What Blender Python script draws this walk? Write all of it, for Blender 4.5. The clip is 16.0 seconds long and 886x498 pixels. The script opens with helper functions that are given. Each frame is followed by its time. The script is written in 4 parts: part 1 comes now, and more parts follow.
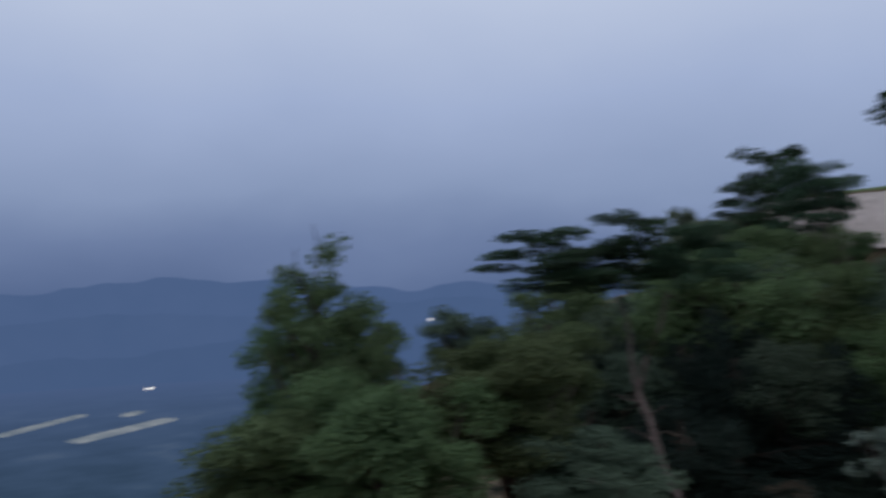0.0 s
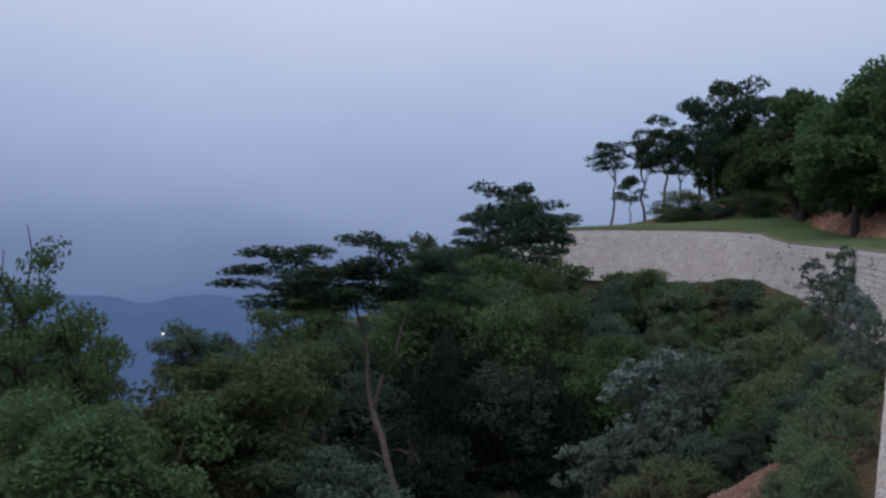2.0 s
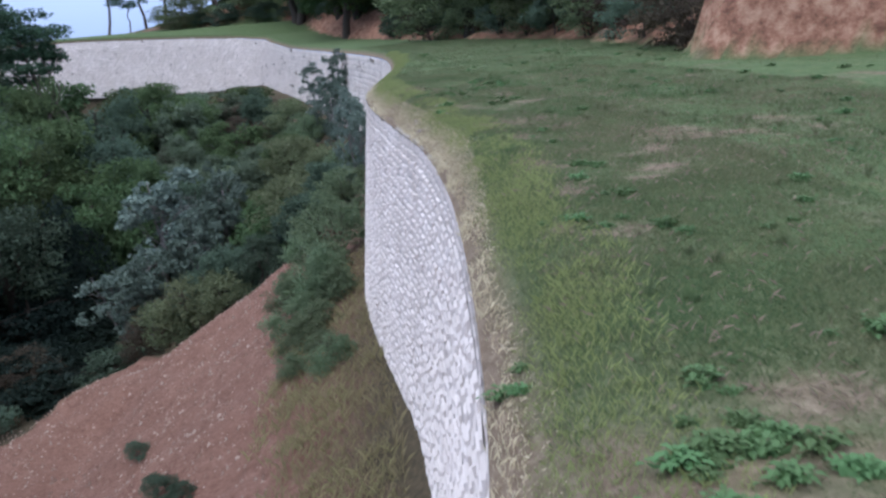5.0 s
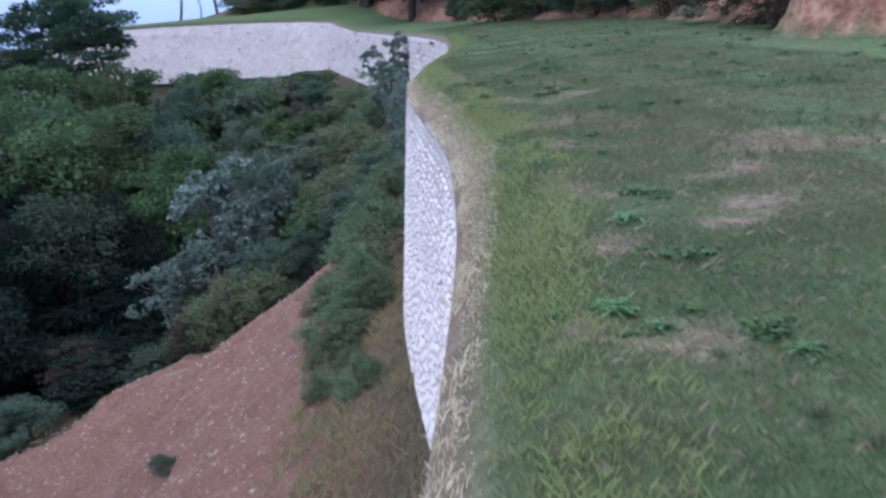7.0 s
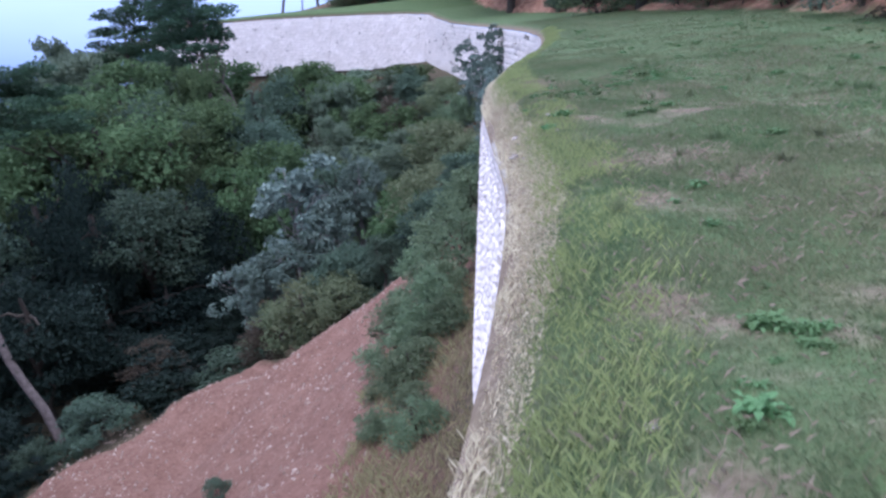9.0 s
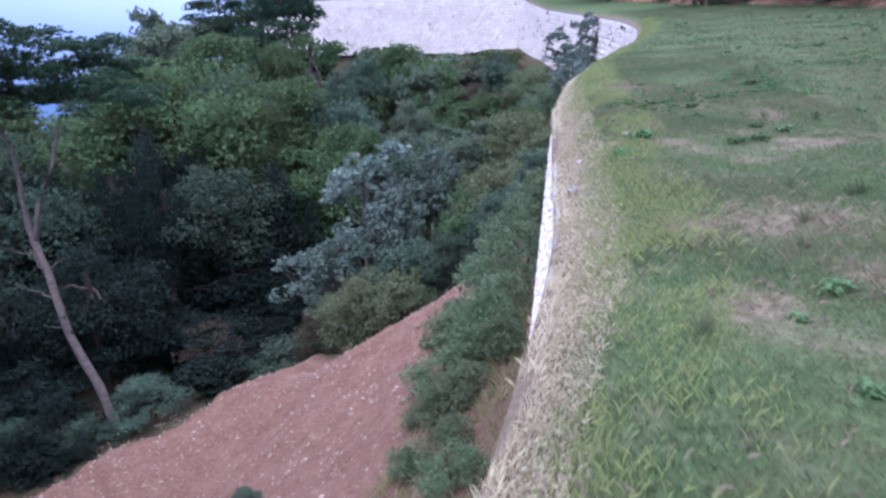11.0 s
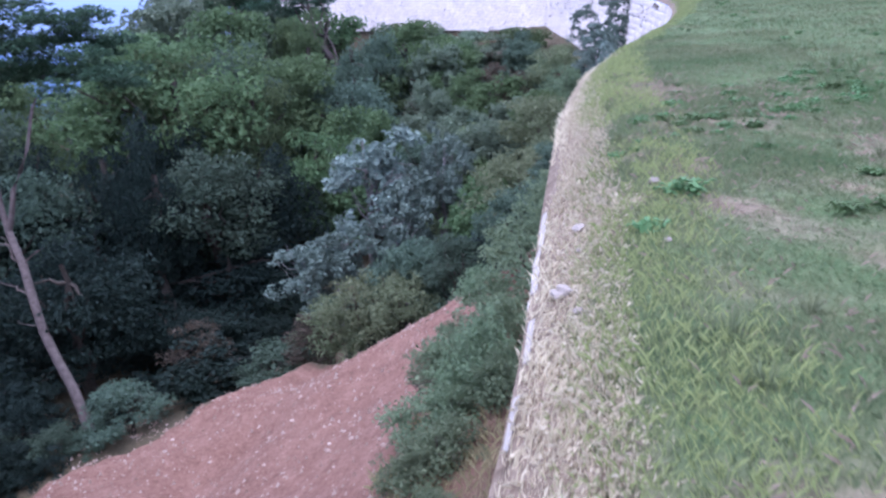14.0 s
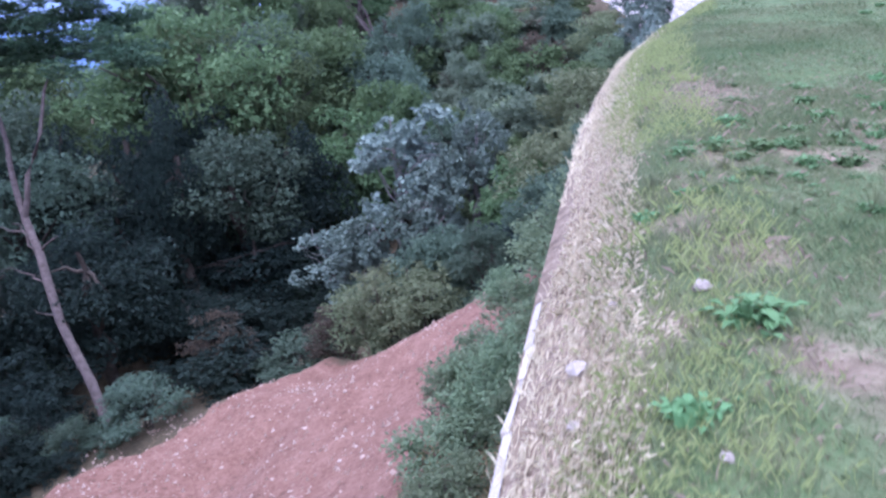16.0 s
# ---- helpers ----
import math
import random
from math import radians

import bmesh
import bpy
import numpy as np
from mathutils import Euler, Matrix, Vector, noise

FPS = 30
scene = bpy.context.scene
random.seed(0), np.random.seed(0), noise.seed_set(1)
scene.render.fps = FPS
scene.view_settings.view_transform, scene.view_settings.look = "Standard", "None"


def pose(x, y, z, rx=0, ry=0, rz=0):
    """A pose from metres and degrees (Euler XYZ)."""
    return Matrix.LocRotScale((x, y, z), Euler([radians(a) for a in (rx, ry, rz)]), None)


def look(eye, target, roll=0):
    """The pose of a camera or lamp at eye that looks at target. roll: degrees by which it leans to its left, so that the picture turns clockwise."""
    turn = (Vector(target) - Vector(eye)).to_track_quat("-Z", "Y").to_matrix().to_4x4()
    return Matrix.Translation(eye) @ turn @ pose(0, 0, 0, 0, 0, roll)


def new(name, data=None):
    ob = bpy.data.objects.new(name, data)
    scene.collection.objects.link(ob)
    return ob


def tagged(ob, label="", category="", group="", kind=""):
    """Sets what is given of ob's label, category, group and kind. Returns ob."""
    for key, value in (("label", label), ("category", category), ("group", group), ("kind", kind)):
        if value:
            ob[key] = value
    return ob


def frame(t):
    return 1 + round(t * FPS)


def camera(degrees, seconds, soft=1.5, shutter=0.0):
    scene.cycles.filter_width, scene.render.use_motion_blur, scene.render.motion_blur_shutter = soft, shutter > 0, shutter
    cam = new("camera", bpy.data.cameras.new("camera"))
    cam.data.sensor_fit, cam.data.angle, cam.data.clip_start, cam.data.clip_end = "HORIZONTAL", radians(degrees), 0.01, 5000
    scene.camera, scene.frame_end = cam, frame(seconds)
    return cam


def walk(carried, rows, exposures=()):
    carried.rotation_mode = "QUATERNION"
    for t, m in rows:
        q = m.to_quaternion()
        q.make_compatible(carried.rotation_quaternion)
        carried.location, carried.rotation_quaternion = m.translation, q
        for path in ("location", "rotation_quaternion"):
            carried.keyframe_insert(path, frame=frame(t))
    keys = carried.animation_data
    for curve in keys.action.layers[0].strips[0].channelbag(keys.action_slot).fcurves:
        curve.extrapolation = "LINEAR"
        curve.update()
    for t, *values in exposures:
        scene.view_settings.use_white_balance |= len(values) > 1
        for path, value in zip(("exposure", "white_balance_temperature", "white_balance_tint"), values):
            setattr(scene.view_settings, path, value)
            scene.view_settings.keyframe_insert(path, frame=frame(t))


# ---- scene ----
cam = camera(58.8, 16.0, soft=2.6, shutter=0.5)
PATH = [
    (0, (-0.225, 5.632, 4.562), (-1.673, 7.005, 4.685), -1.6),
    (0.5, (-0.08, 5.852, 4.587), (-1.108, 7.56, 4.74), -1.5),
    (1, (-0.144, 5.898, 4.6), (-1.037, 7.68, 4.766), 0.1),
    (1.5, (-0.208, 5.885, 4.609), (-1.135, 7.649, 4.772), 0.0),
    (2, (-0.158, 5.726, 4.608), (-1.098, 7.484, 4.769), 0.4),
    (2.5, (-0.068, 5.629, 4.699), (-0.841, 7.468, 4.851), -1.5),
    (3, (0.152, 5.407, 4.784), (-0.182, 7.377, 4.876), -3.8),
    (3.5, (0.366, 5.199, 4.83), (0.285, 7.194, 4.709), -4.3),
    (4, (0.468, 5.139, 4.944), (0.583, 7.108, 4.609), -5.2),
    (4.2, (0.452, 5.249, 4.968), (0.62, 7.211, 4.619), -5.4),
    (6.5, (1.264, 8.295, 5.016), (1.325, 10.254, 4.618), -4.8),
    (7, (1.507, 8.893, 5.08), (1.482, 10.854, 4.687), -5.5),
    (7.5, (1.619, 9.525, 5.144), (1.51, 11.482, 4.743), -5.9),
    (8, (1.772, 10.148, 5.227), (1.621, 12.101, 4.827), -5.2),
    (8.5, (1.85, 10.798, 5.311), (1.638, 12.745, 4.908), -4.2),
    (9, (2.003, 11.475, 5.385), (1.734, 13.418, 4.992), -5.2),
    (9.5, (2.09, 12.009, 5.439), (1.76, 13.942, 5.043), -4.0),
    (10, (2.19, 12.615, 5.528), (1.804, 14.538, 5.137), -4.5),
    (10.2, (2.23, 12.854, 5.55), (1.813, 14.77, 5.155), -4.3),
    (12.5, (2.19, 15.904, 5.606), (1.692, 17.788, 5.158), -1.3),
    (13, (2.153, 16.473, 5.668), (1.658, 18.356, 5.211), -2.1),
    (13.5, (2.189, 17.024, 5.72), (1.674, 18.901, 5.261), -1.2),
    (14, (2.165, 17.538, 5.784), (1.63, 19.407, 5.315), -1.7),
    (14.5, (2.145, 18.11, 5.837), (1.567, 19.963, 5.353), -2.4),
    (15, (2.13, 18.596, 5.916), (1.532, 20.434, 5.4), -1.7),
    (15.5, (2.085, 19.211, 5.977), (1.468, 21.036, 5.44), -3.3),
    (16, (2.11, 19.8, 6.053), (1.475, 21.617, 5.51), -2.5),
]
EXPOSURE = [(0, -0.2, 6450, 10), (1, -0.1, 6450, 10), (2.5, -0.02, 6450, 10), (3.0, 0.37, 6450, 10), (3.5, 0.6, 6500, 10), (4.2, 0.88, 6300, 9), (7, 1.03, 5500, 14), (8, 1.22, 5500, 16), (10, 1.5, 5530, 21), (12.5, 1.63, 5430, 24), (14, 1.78, 5380, 26), (16, 2.04, 5300, 29)]
walk(cam, [(t, look(eye, target, roll)) for t, eye, target, roll in PATH], EXPOSURE)

# ---------------------------------------------------------------- world and light
world = bpy.data.worlds.new("dusk_sky")
scene.world = world
world.use_nodes = True
wn, wl = world.node_tree.nodes, world.node_tree.links
wn.clear()
w_out = wn.new("ShaderNodeOutputWorld")
w_bg = wn.new("ShaderNodeBackground")
w_tc = wn.new("ShaderNodeTexCoord")
w_sep = wn.new("ShaderNodeSeparateXYZ")
w_map = wn.new("ShaderNodeMapping")
w_map.inputs["Scale"].default_value = (1.6, 1.6, 3.2)
w_noise = wn.new("ShaderNodeTexNoise")
w_noise.inputs["Scale"].default_value = 1.7
w_noise.inputs["Detail"].default_value = 5
w_mul = wn.new("ShaderNodeMath")
w_mul.operation = "MULTIPLY_ADD"
w_mul.inputs[1].default_value = 0.10
w_off = wn.new("ShaderNodeMath")
w_off.operation = "ADD"
w_off.inputs[1].default_value = -0.05
w_ramp = wn.new("ShaderNodeValToRGB")
SKY = [(0.0, (0.108, 0.162, 0.31)), (0.07, (0.175, 0.24, 0.415)), (0.13, (0.28, 0.36, 0.555)), (0.24, (0.405, 0.495, 0.72)), (0.40, (0.60, 0.68, 0.86)), (1.0, (1.15, 1.2, 1.35))]
for k, (p, c) in enumerate(SKY):
    e = w_ramp.color_ramp.elements[k] if k < 2 else w_ramp.color_ramp.elements.new(p)
    e.position = p
    e.color = (*c, 1)
wl.new(w_tc.outputs["Generated"], w_sep.inputs[0])
wl.new(w_tc.outputs["Generated"], w_map.inputs[0])
wl.new(w_map.outputs[0], w_noise.inputs[0])
wl.new(w_noise.outputs[0], w_mul.inputs[0])
wl.new(w_sep.outputs[2], w_mul.inputs[2])
wl.new(w_mul.outputs[0], w_off.inputs[0])
wl.new(w_off.outputs[0], w_ramp.inputs[0])
wl.new(w_ramp.outputs[0], w_bg.inputs[0])
w_bg.inputs[1].default_value = 1.0
wl.new(w_bg.outputs[0], w_out.inputs[0])

sun = new("sun", bpy.data.lights.new("sun", "SUN"))
sun.data.energy = 0.6
sun.data.angle = radians(40)
sun.data.color = (1.0, 0.95, 0.92)
sun.matrix_world = look((-20, -40, 60), (0, 0, 0))


# ---------------------------------------------------------------- materials
def ramp_node(n, stops):
    r = n.new("ShaderNodeValToRGB")
    for k, (p, c) in enumerate(stops):
        e = r.color_ramp.elements[k] if k < 2 else r.color_ramp.elements.new(p)
        e.position = p
        e.color = (*c, 1)
    return r


def base_mat(name, rough=0.9):
    m = bpy.data.materials.new(name)
    m.use_nodes = True
    n, l = m.node_tree.nodes, m.node_tree.links
    b = n["Principled BSDF"]
    b.inputs["Roughness"].default_value = rough
    b.inputs["Specular IOR Level"].default_value = 0.2
    return m, n, l, b


def noise_node(n, l, scale, detail=4.0, src=None, rough=0.6):
    t = n.new("ShaderNodeTexNoise")
    t.inputs["Scale"].default_value = scale
    t.inputs["Detail"].default_value = detail
    t.inputs["Roughness"].default_value = rough
    if src:
        l.new(src, t.inputs["Vector"])
    return t


def mix_node(n, l, fac, a, b, kind="MIX"):
    x = n.new("ShaderNodeMix")
    x.data_type = "RGBA"
    x.blend_type = kind
    for sock, v in ((x.inputs[0], fac), (x.inputs[6], a), (x.inputs[7], b)):
        if hasattr(v, "is_output"):
            l.new(v, sock)
        elif isinstance(v, tuple):
            sock.default_value = (*v, 1)
        else:
            sock.default_value = v
    return x.outputs[2]


def math_node(n, l, op, a, b=0.0, c=0.0, clamp=False):
    x = n.new("ShaderNodeMath")
    x.operation = op
    x.use_clamp = clamp
    for sock, v in zip(x.inputs, (a, b, c)):
        if hasattr(v, "is_output"):
            l.new(v, sock)
        else:
            sock.default_value = v
    return x.outputs[0]


def bump(n, l, b, height, strength, dist):
    x = n.new("ShaderNodeBump")
    x.inputs["Strength"].default_value = strength
    x.inputs["Distance"].default_value = dist
    l.new(height, x.inputs["Height"])
    l.new(x.outputs[0], b.inputs["Normal"])


def raised_normal(n, l, b, lift):
    """Thin blades scatter light as a soft pile does: their normals lean towards the sky."""
    g = n.new("ShaderNodeNewGeometry")
    v = n.new("ShaderNodeVectorMath")
    v.operation = "ADD"
    v.inputs[1].default_value = (0, 0, lift)
    w = n.new("ShaderNodeVectorMath")
    w.operation = "NORMALIZE"
    l.new(g.outputs["Normal"], v.inputs[0])
    l.new(v.outputs[0], w.inputs[0])
    l.new(w.outputs[0], b.inputs["Normal"])


def leaf_mat(name, dark, mid, light, rough=0.7, through_light=0.38, pale=None, lift=0.0):
    """Leaves: a tone for each leaf, a shift for each plant, and broad patches of lighter growth."""
    m, n, l, b = base_mat(name, rough)
    b.inputs["Specular IOR Level"].default_value = 0.15
    g = n.new("ShaderNodeNewGeometry")
    stops = [(0.0, dark), (0.55, mid), (0.93, light)]
    if pale:
        stops.append((1.0, pale))
    r = ramp_node(n, stops)
    oi = n.new("ShaderNodeObjectInfo")
    nz = noise_node(n, l, 0.45, 3, g.outputs["Position"])
    a = math_node(n, l, "MULTIPLY_ADD", g.outputs["Random Per Island"], 0.36, -0.02)
    a = math_node(n, l, "MULTIPLY_ADD", nz.outputs[0], 0.5, a, clamp=True)
    l.new(a, r.inputs[0])
    hs = n.new("ShaderNodeHueSaturation")
    l.new(math_node(n, l, "MULTIPLY_ADD", oi.outputs["Random"], 0.05, 0.475), hs.inputs["Hue"])
    l.new(math_node(n, l, "MULTIPLY_ADD", oi.outputs["Random"], 0.5, 0.75), hs.inputs["Value"])
    l.new(r.outputs[0], hs.inputs["Color"])
    l.new(hs.outputs[0], b.inputs["Base Color"])
    if lift:
        raised_normal(n, l, b, lift)
    tr = n.new("ShaderNodeBsdfTranslucent")
    l.new(hs.outputs[0], tr.inputs[0])
    mx = n.new("ShaderNodeMixShader")
    mx.inputs[0].default_value = through_light
    l.new(b.outputs[0], mx.inputs[1])
    l.new(tr.outputs[0], mx.inputs[2])
    l.new(mx.outputs[0], n["Material Output"].inputs[0])
    return m


M_OAK = leaf_mat("oak_leaf", (0.050, 0.081, 0.058), (0.104, 0.150, 0.104), (0.168, 0.216, 0.140))
M_OAK2 = leaf_mat("olive_leaf", (0.050, 0.082, 0.040), (0.108, 0.158, 0.072), (0.19, 0.245, 0.112))
M_GREY = leaf_mat("grey_leaf", (0.078, 0.112, 0.094), (0.165, 0.215, 0.180), (0.275, 0.33, 0.285), 0.45, 0.2, (0.46, 0.50, 0.45))
M_PINE = leaf_mat("pine_needle", (0.024, 0.054, 0.032), (0.054, 0.098, 0.054), (0.10, 0.15, 0.078), 0.5, 0.2)
M_BUSH = leaf_mat("shrub_leaf", (0.084, 0.112, 0.060), (0.184, 0.218, 0.122), (0.295, 0.322, 0.187))
M_BUSH_G = leaf_mat("bluish_shrub_leaf", (0.078, 0.112, 0.067), (0.168, 0.220, 0.127), (0.272, 0.320, 0.188))
M_DEAD = leaf_mat("withered_leaf", (0.055, 0.045, 0.034), (0.105, 0.085, 0.062), (0.17, 0.14, 0.10))
M_WEED = leaf_mat("weed_leaf", (0.068, 0.130, 0.055), (0.12, 0.205, 0.085), (0.18, 0.28, 0.125), 0.5, 0.3)
# leaf colour lightened for haze and sunlit tops of the farther trees
M_HAZE_OAK = leaf_mat("haze_toned_leaf", (0.080, 0.112, 0.078), (0.152, 0.194, 0.130), (0.228, 0.270, 0.172))
M_ROUGH = leaf_mat("rough_grass_blade", (0.13, 0.12, 0.062), (0.26, 0.22, 0.122), (0.42, 0.335, 0.21), 0.8, 0.45, lift=0.8)
M_YELLOW = leaf_mat("yellowing_grass_blade", (0.132, 0.148, 0.055), (0.215, 0.225, 0.086), (0.31, 0.29, 0.145), 0.7, 0.35, lift=1.0)
M_DRY = leaf_mat("dead_grass_blade", (0.14, 0.11, 0.078), (0.24, 0.19, 0.138), (0.38, 0.315, 0.23), 0.85, 0.15, lift=1.0)
# leaf colour darkened to carry the deep shade of the wood
M_SHADE_LEAF = leaf_mat("shade_toned_leaf", (0.012, 0.022, 0.019), (0.028, 0.045, 0.036), (0.060, 0.083, 0.064), 0.6)
M_HILL = leaf_mat("hill_leaf", (0.040, 0.072, 0.030), (0.088, 0.135, 0.054), (0.15, 0.20, 0.078))
M_STRAW = leaf_mat("dry_straw", (0.36, 0.295, 0.19), (0.58, 0.505, 0.36), (0.76, 0.68, 0.52), 0.8, 0.3, lift=0.8)


def grass_mat():
    m, n, l, b = base_mat("meadow_grass", 0.6)
    g = n.new("ShaderNodeNewGeometry")
    nz = noise_node(n, l, 0.55, 4, g.outputs["Position"])
    green = ramp_node(n, [(0.0, (0.050, 0.092, 0.034)), (0.6, (0.070, 0.117, 0.042)), (1.0, (0.106, 0.148, 0.058))])
    dry = ramp_node(n, [(0.0, (0.125, 0.10, 0.06)), (1.0, (0.28, 0.23, 0.145))])
    l.new(g.outputs["Random Per Island"], green.inputs[0])
    l.new(g.outputs["Random Per Island"], dry.inputs[0])
    f = math_node(n, l, "MULTIPLY_ADD", nz.outputs[0], 3.0, -1.25)
    f = math_node(n, l, "MULTIPLY_ADD", g.outputs["Random Per Island"], 0.45, f, clamp=True)
    col = mix_node(n, l, math_node(n, l, "MULTIPLY", f, 0.5), green.outputs[0], dry.outputs[0])
    l.new(col, b.inputs["Base Color"])
    raised_normal(n, l, b, 1.2)
    tr = n.new("ShaderNodeBsdfTranslucent")
    l.new(col, tr.inputs[0])
    mx = n.new("ShaderNodeMixShader")
    mx.inputs[0].default_value = 0.3
    l.new(b.outputs[0], mx.inputs[1])
    l.new(tr.outputs[0], mx.inputs[2])
    l.new(mx.outputs[0], n["Material Output"].inputs[0])
    return m


def terrace_mat():
    """Turf over reddish soil; bare patches, and clay on the cut banks."""
    m, n, l, b = base_mat("turf_and_soil", 0.95)
    g = n.new("ShaderNodeNewGeometry")
    pos = g.outputs["Position"]
    fine = noise_node(n, l, 9.0, 6, pos, 0.7)
    mid = noise_node(n, l, 2.2, 5, pos)
    soil = ramp_node(n, [(0.3, (0.080, 0.057, 0.039)), (0.5, (0.155, 0.115, 0.082)), (0.72, (0.265, 0.205, 0.152))])
    turf = ramp_node(n, [(0.25, (0.038, 0.074, 0.027)), (0.5, (0.061, 0.108, 0.039)), (0.75, (0.094, 0.140, 0.056))])
    clay = ramp_node(n, [(0.3, (0.11, 0.052, 0.034)), (0.5, (0.24, 0.122, 0.080)), (0.72, (0.37, 0.23, 0.16))])
    for r in (soil, turf):
        l.new(fine.outputs[0], r.inputs[0])
    l.new(math_node(n, l, "MULTIPLY_ADD", fine.outputs[0], 0.5, math_node(n, l, "MULTIPLY_ADD", mid.outputs[0], 1.1, -0.3)), clay.inputs[0])
    at = n.new("ShaderNodeAttribute")
    at.attribute_name = "cover"
    f = math_node(n, l, "MULTIPLY_ADD", mid.outputs[0], 0.9, -0.5)
    f = math_node(n, l, "MULTIPLY_ADD", at.outputs["Fac"], 0.95, f, clamp=True)
    col = mix_node(n, l, f, soil.outputs[0], turf.outputs[0])
    cl = n.new("ShaderNodeAttribute")
    cl.attribute_name = "clay"
    steep = math_node(n, l, "MULTIPLY_ADD", mid.outputs[0], 0.8, -0.4)
    steep = math_node(n, l, "MULTIPLY_ADD", cl.outputs["Fac"], 1.2, steep, clamp=True)
    col = mix_node(n, l, steep, col, clay.outputs[0])
    l.new(col, b.inputs["Base Color"])
    h = math_node(n, l, "MULTIPLY_ADD", mid.outputs[0], 0.6, fine.outputs[0])
    bump(n, l, b, h, 0.8, 0.05)
    return m


def valley_mat():
    """Hillside below the wall: clay slip on one side, leaf litter and dry grass elsewhere."""
    m, n, l, b = base_mat("hillside_soil", 0.95)
    g = n.new("ShaderNodeNewGeometry")
    pos = g.outputs["Position"]
    sep = n.new("ShaderNodeSeparateXYZ")
    l.new(pos, sep.inputs[0])
    wob = noise_node(n, l, 0.55, 5, pos)
    fine = noise_node(n, l, 7.0, 7, pos, 0.72)
    mid = noise_node(n, l, 1.3, 5, pos)
    clay = ramp_node(n, [(0.28, (0.080, 0.041, 0.029)), (0.46, (0.172, 0.089, 0.065)), (0.66, (0.25, 0.145, 0.11)), (0.82, (0.42, 0.31, 0.255))])
    litter = ramp_node(n, [(0.3, (0.045, 0.038, 0.024)), (0.6, (0.10, 0.078, 0.048)), (0.85, (0.18, 0.14, 0.09))])
    l.new(math_node(n, l, "MULTIPLY_ADD", mid.outputs[0], 0.45, math_node(n, l, "MULTIPLY_ADD", fine.outputs[0], 0.8, -0.13)), clay.inputs[0])
    l.new(fine.outputs[0], litter.inputs[0])
    w = math_node(n, l, "MULTIPLY_ADD", wob.outputs[0], 2.4, -1.2)
    ex = math_node(n, l, "SUBTRACT", 0.0, sep.outputs[0])
    ex = math_node(n, l, "MULTIPLY", math_node(n, l, "ADD", math_node(n, l, "MULTIPLY_ADD", fine.outputs[0], 2.4, math_node(n, l, "ADD", ex, -1.0)), w), 0.5, clamp=True)
    lean = math_node(n, l, "MINIMUM", math_node(n, l, "MULTIPLY_ADD", sep.outputs[0], -0.294, 41.9), math_node(n, l, "MULTIPLY_ADD", sep.outputs[0], 1.43, 62.2))
    ey = math_node(n, l, "SUBTRACT", lean, sep.outputs[1])
    ey = math_node(n, l, "MULTIPLY", math_node(n, l, "ADD", ey, w), 2.0, clamp=True)
    ez = math_node(n, l, "ADD", sep.outputs[0], 34.0)
    ez = math_node(n, l, "MULTIPLY", math_node(n, l, "ADD", ez, w), 0.8, clamp=True)
    f = math_node(n, l, "MULTIPLY", math_node(n, l, "MULTIPLY", ex, ey), ez)
    l.new(mix_node(n, l, f, litter.outputs[0], clay.outputs[0]), b.inputs["Base Color"])
    bump(n, l, b, math_node(n, l, "MULTIPLY_ADD", mid.outputs[0], 0.7, fine.outputs[0]), 0.9, 0.12)
    return m


def stone_mat(name, lo, hi, stain):
    m, n, l, b = base_mat(name, 0.85)
    g = n.new("ShaderNodeNewGeometry")
    oi = n.new("ShaderNodeObjectInfo")
    fine = noise_node(n, l, 14.0, 6, g.outputs["Position"], 0.7)
    big = noise_node(n, l, 0.8, 5, g.outputs["Position"])
    rnd = math_node(n, l, "FRACT", math_node(n, l, "ADD", g.outputs["Random Per Island"], oi.outputs["Random"]))
    t = mix_node(n, l, rnd, lo, hi)
    s = ramp_node(n, [(0.42, (0, 0, 0)), (0.62, (1, 1, 1))])
    l.new(math_node(n, l, "MULTIPLY_ADD", fine.outputs[0], 0.4, math_node(n, l, "MULTIPLY", big.outputs[0], 0.62)), s.inputs[0])
    c = mix_node(n, l, math_node(n, l, "MULTIPLY", s.outputs[0], 0.55), t, stain)
    l.new(c, b.inputs["Base Color"])
    bump(n, l, b, fine.outputs[0], 0.6, 0.03)
    return m


M_STONE = stone_mat("granite_block", (0.64, 0.57, 0.535), (0.73, 0.66, 0.625), (0.50, 0.44, 0.40))
M_MORTAR = stone_mat("wall_core", (0.46, 0.41, 0.38), (0.54, 0.49, 0.46), (0.36, 0.32, 0.29))
M_CAP = stone_mat("weathered_stone", (0.29, 0.26, 0.235), (0.39, 0.35, 0.32), (0.22, 0.195, 0.17))
M_PALE = stone_mat("pale_rock", (0.25, 0.215, 0.185), (0.36, 0.315, 0.275), (0.2, 0.165, 0.14))
M_ROCK = stone_mat("loose_rock", (0.24, 0.165, 0.13), (0.46, 0.37, 0.315), (0.26, 0.16, 0.12))
M_TERRACE = terrace_mat()
M_VALLEY = valley_mat()
M_GRASS = grass_mat()


def bark_mat(name, lo, hi):
    m, n, l, b = base_mat(name, 0.9)
    g = n.new("ShaderNodeNewGeometry")
    nz = noise_node(n, l, 5.0, 6, g.outputs["Position"], 0.7)
    r = ramp_node(n, [(0.3, lo), (0.7, hi)])
    l.new(nz.outputs[0], r.inputs[0])
    l.new(r.outputs[0], b.inputs["Base Color"])
    bump(n, l, b, nz.outputs[0], 0.7, 0.05)
    return m


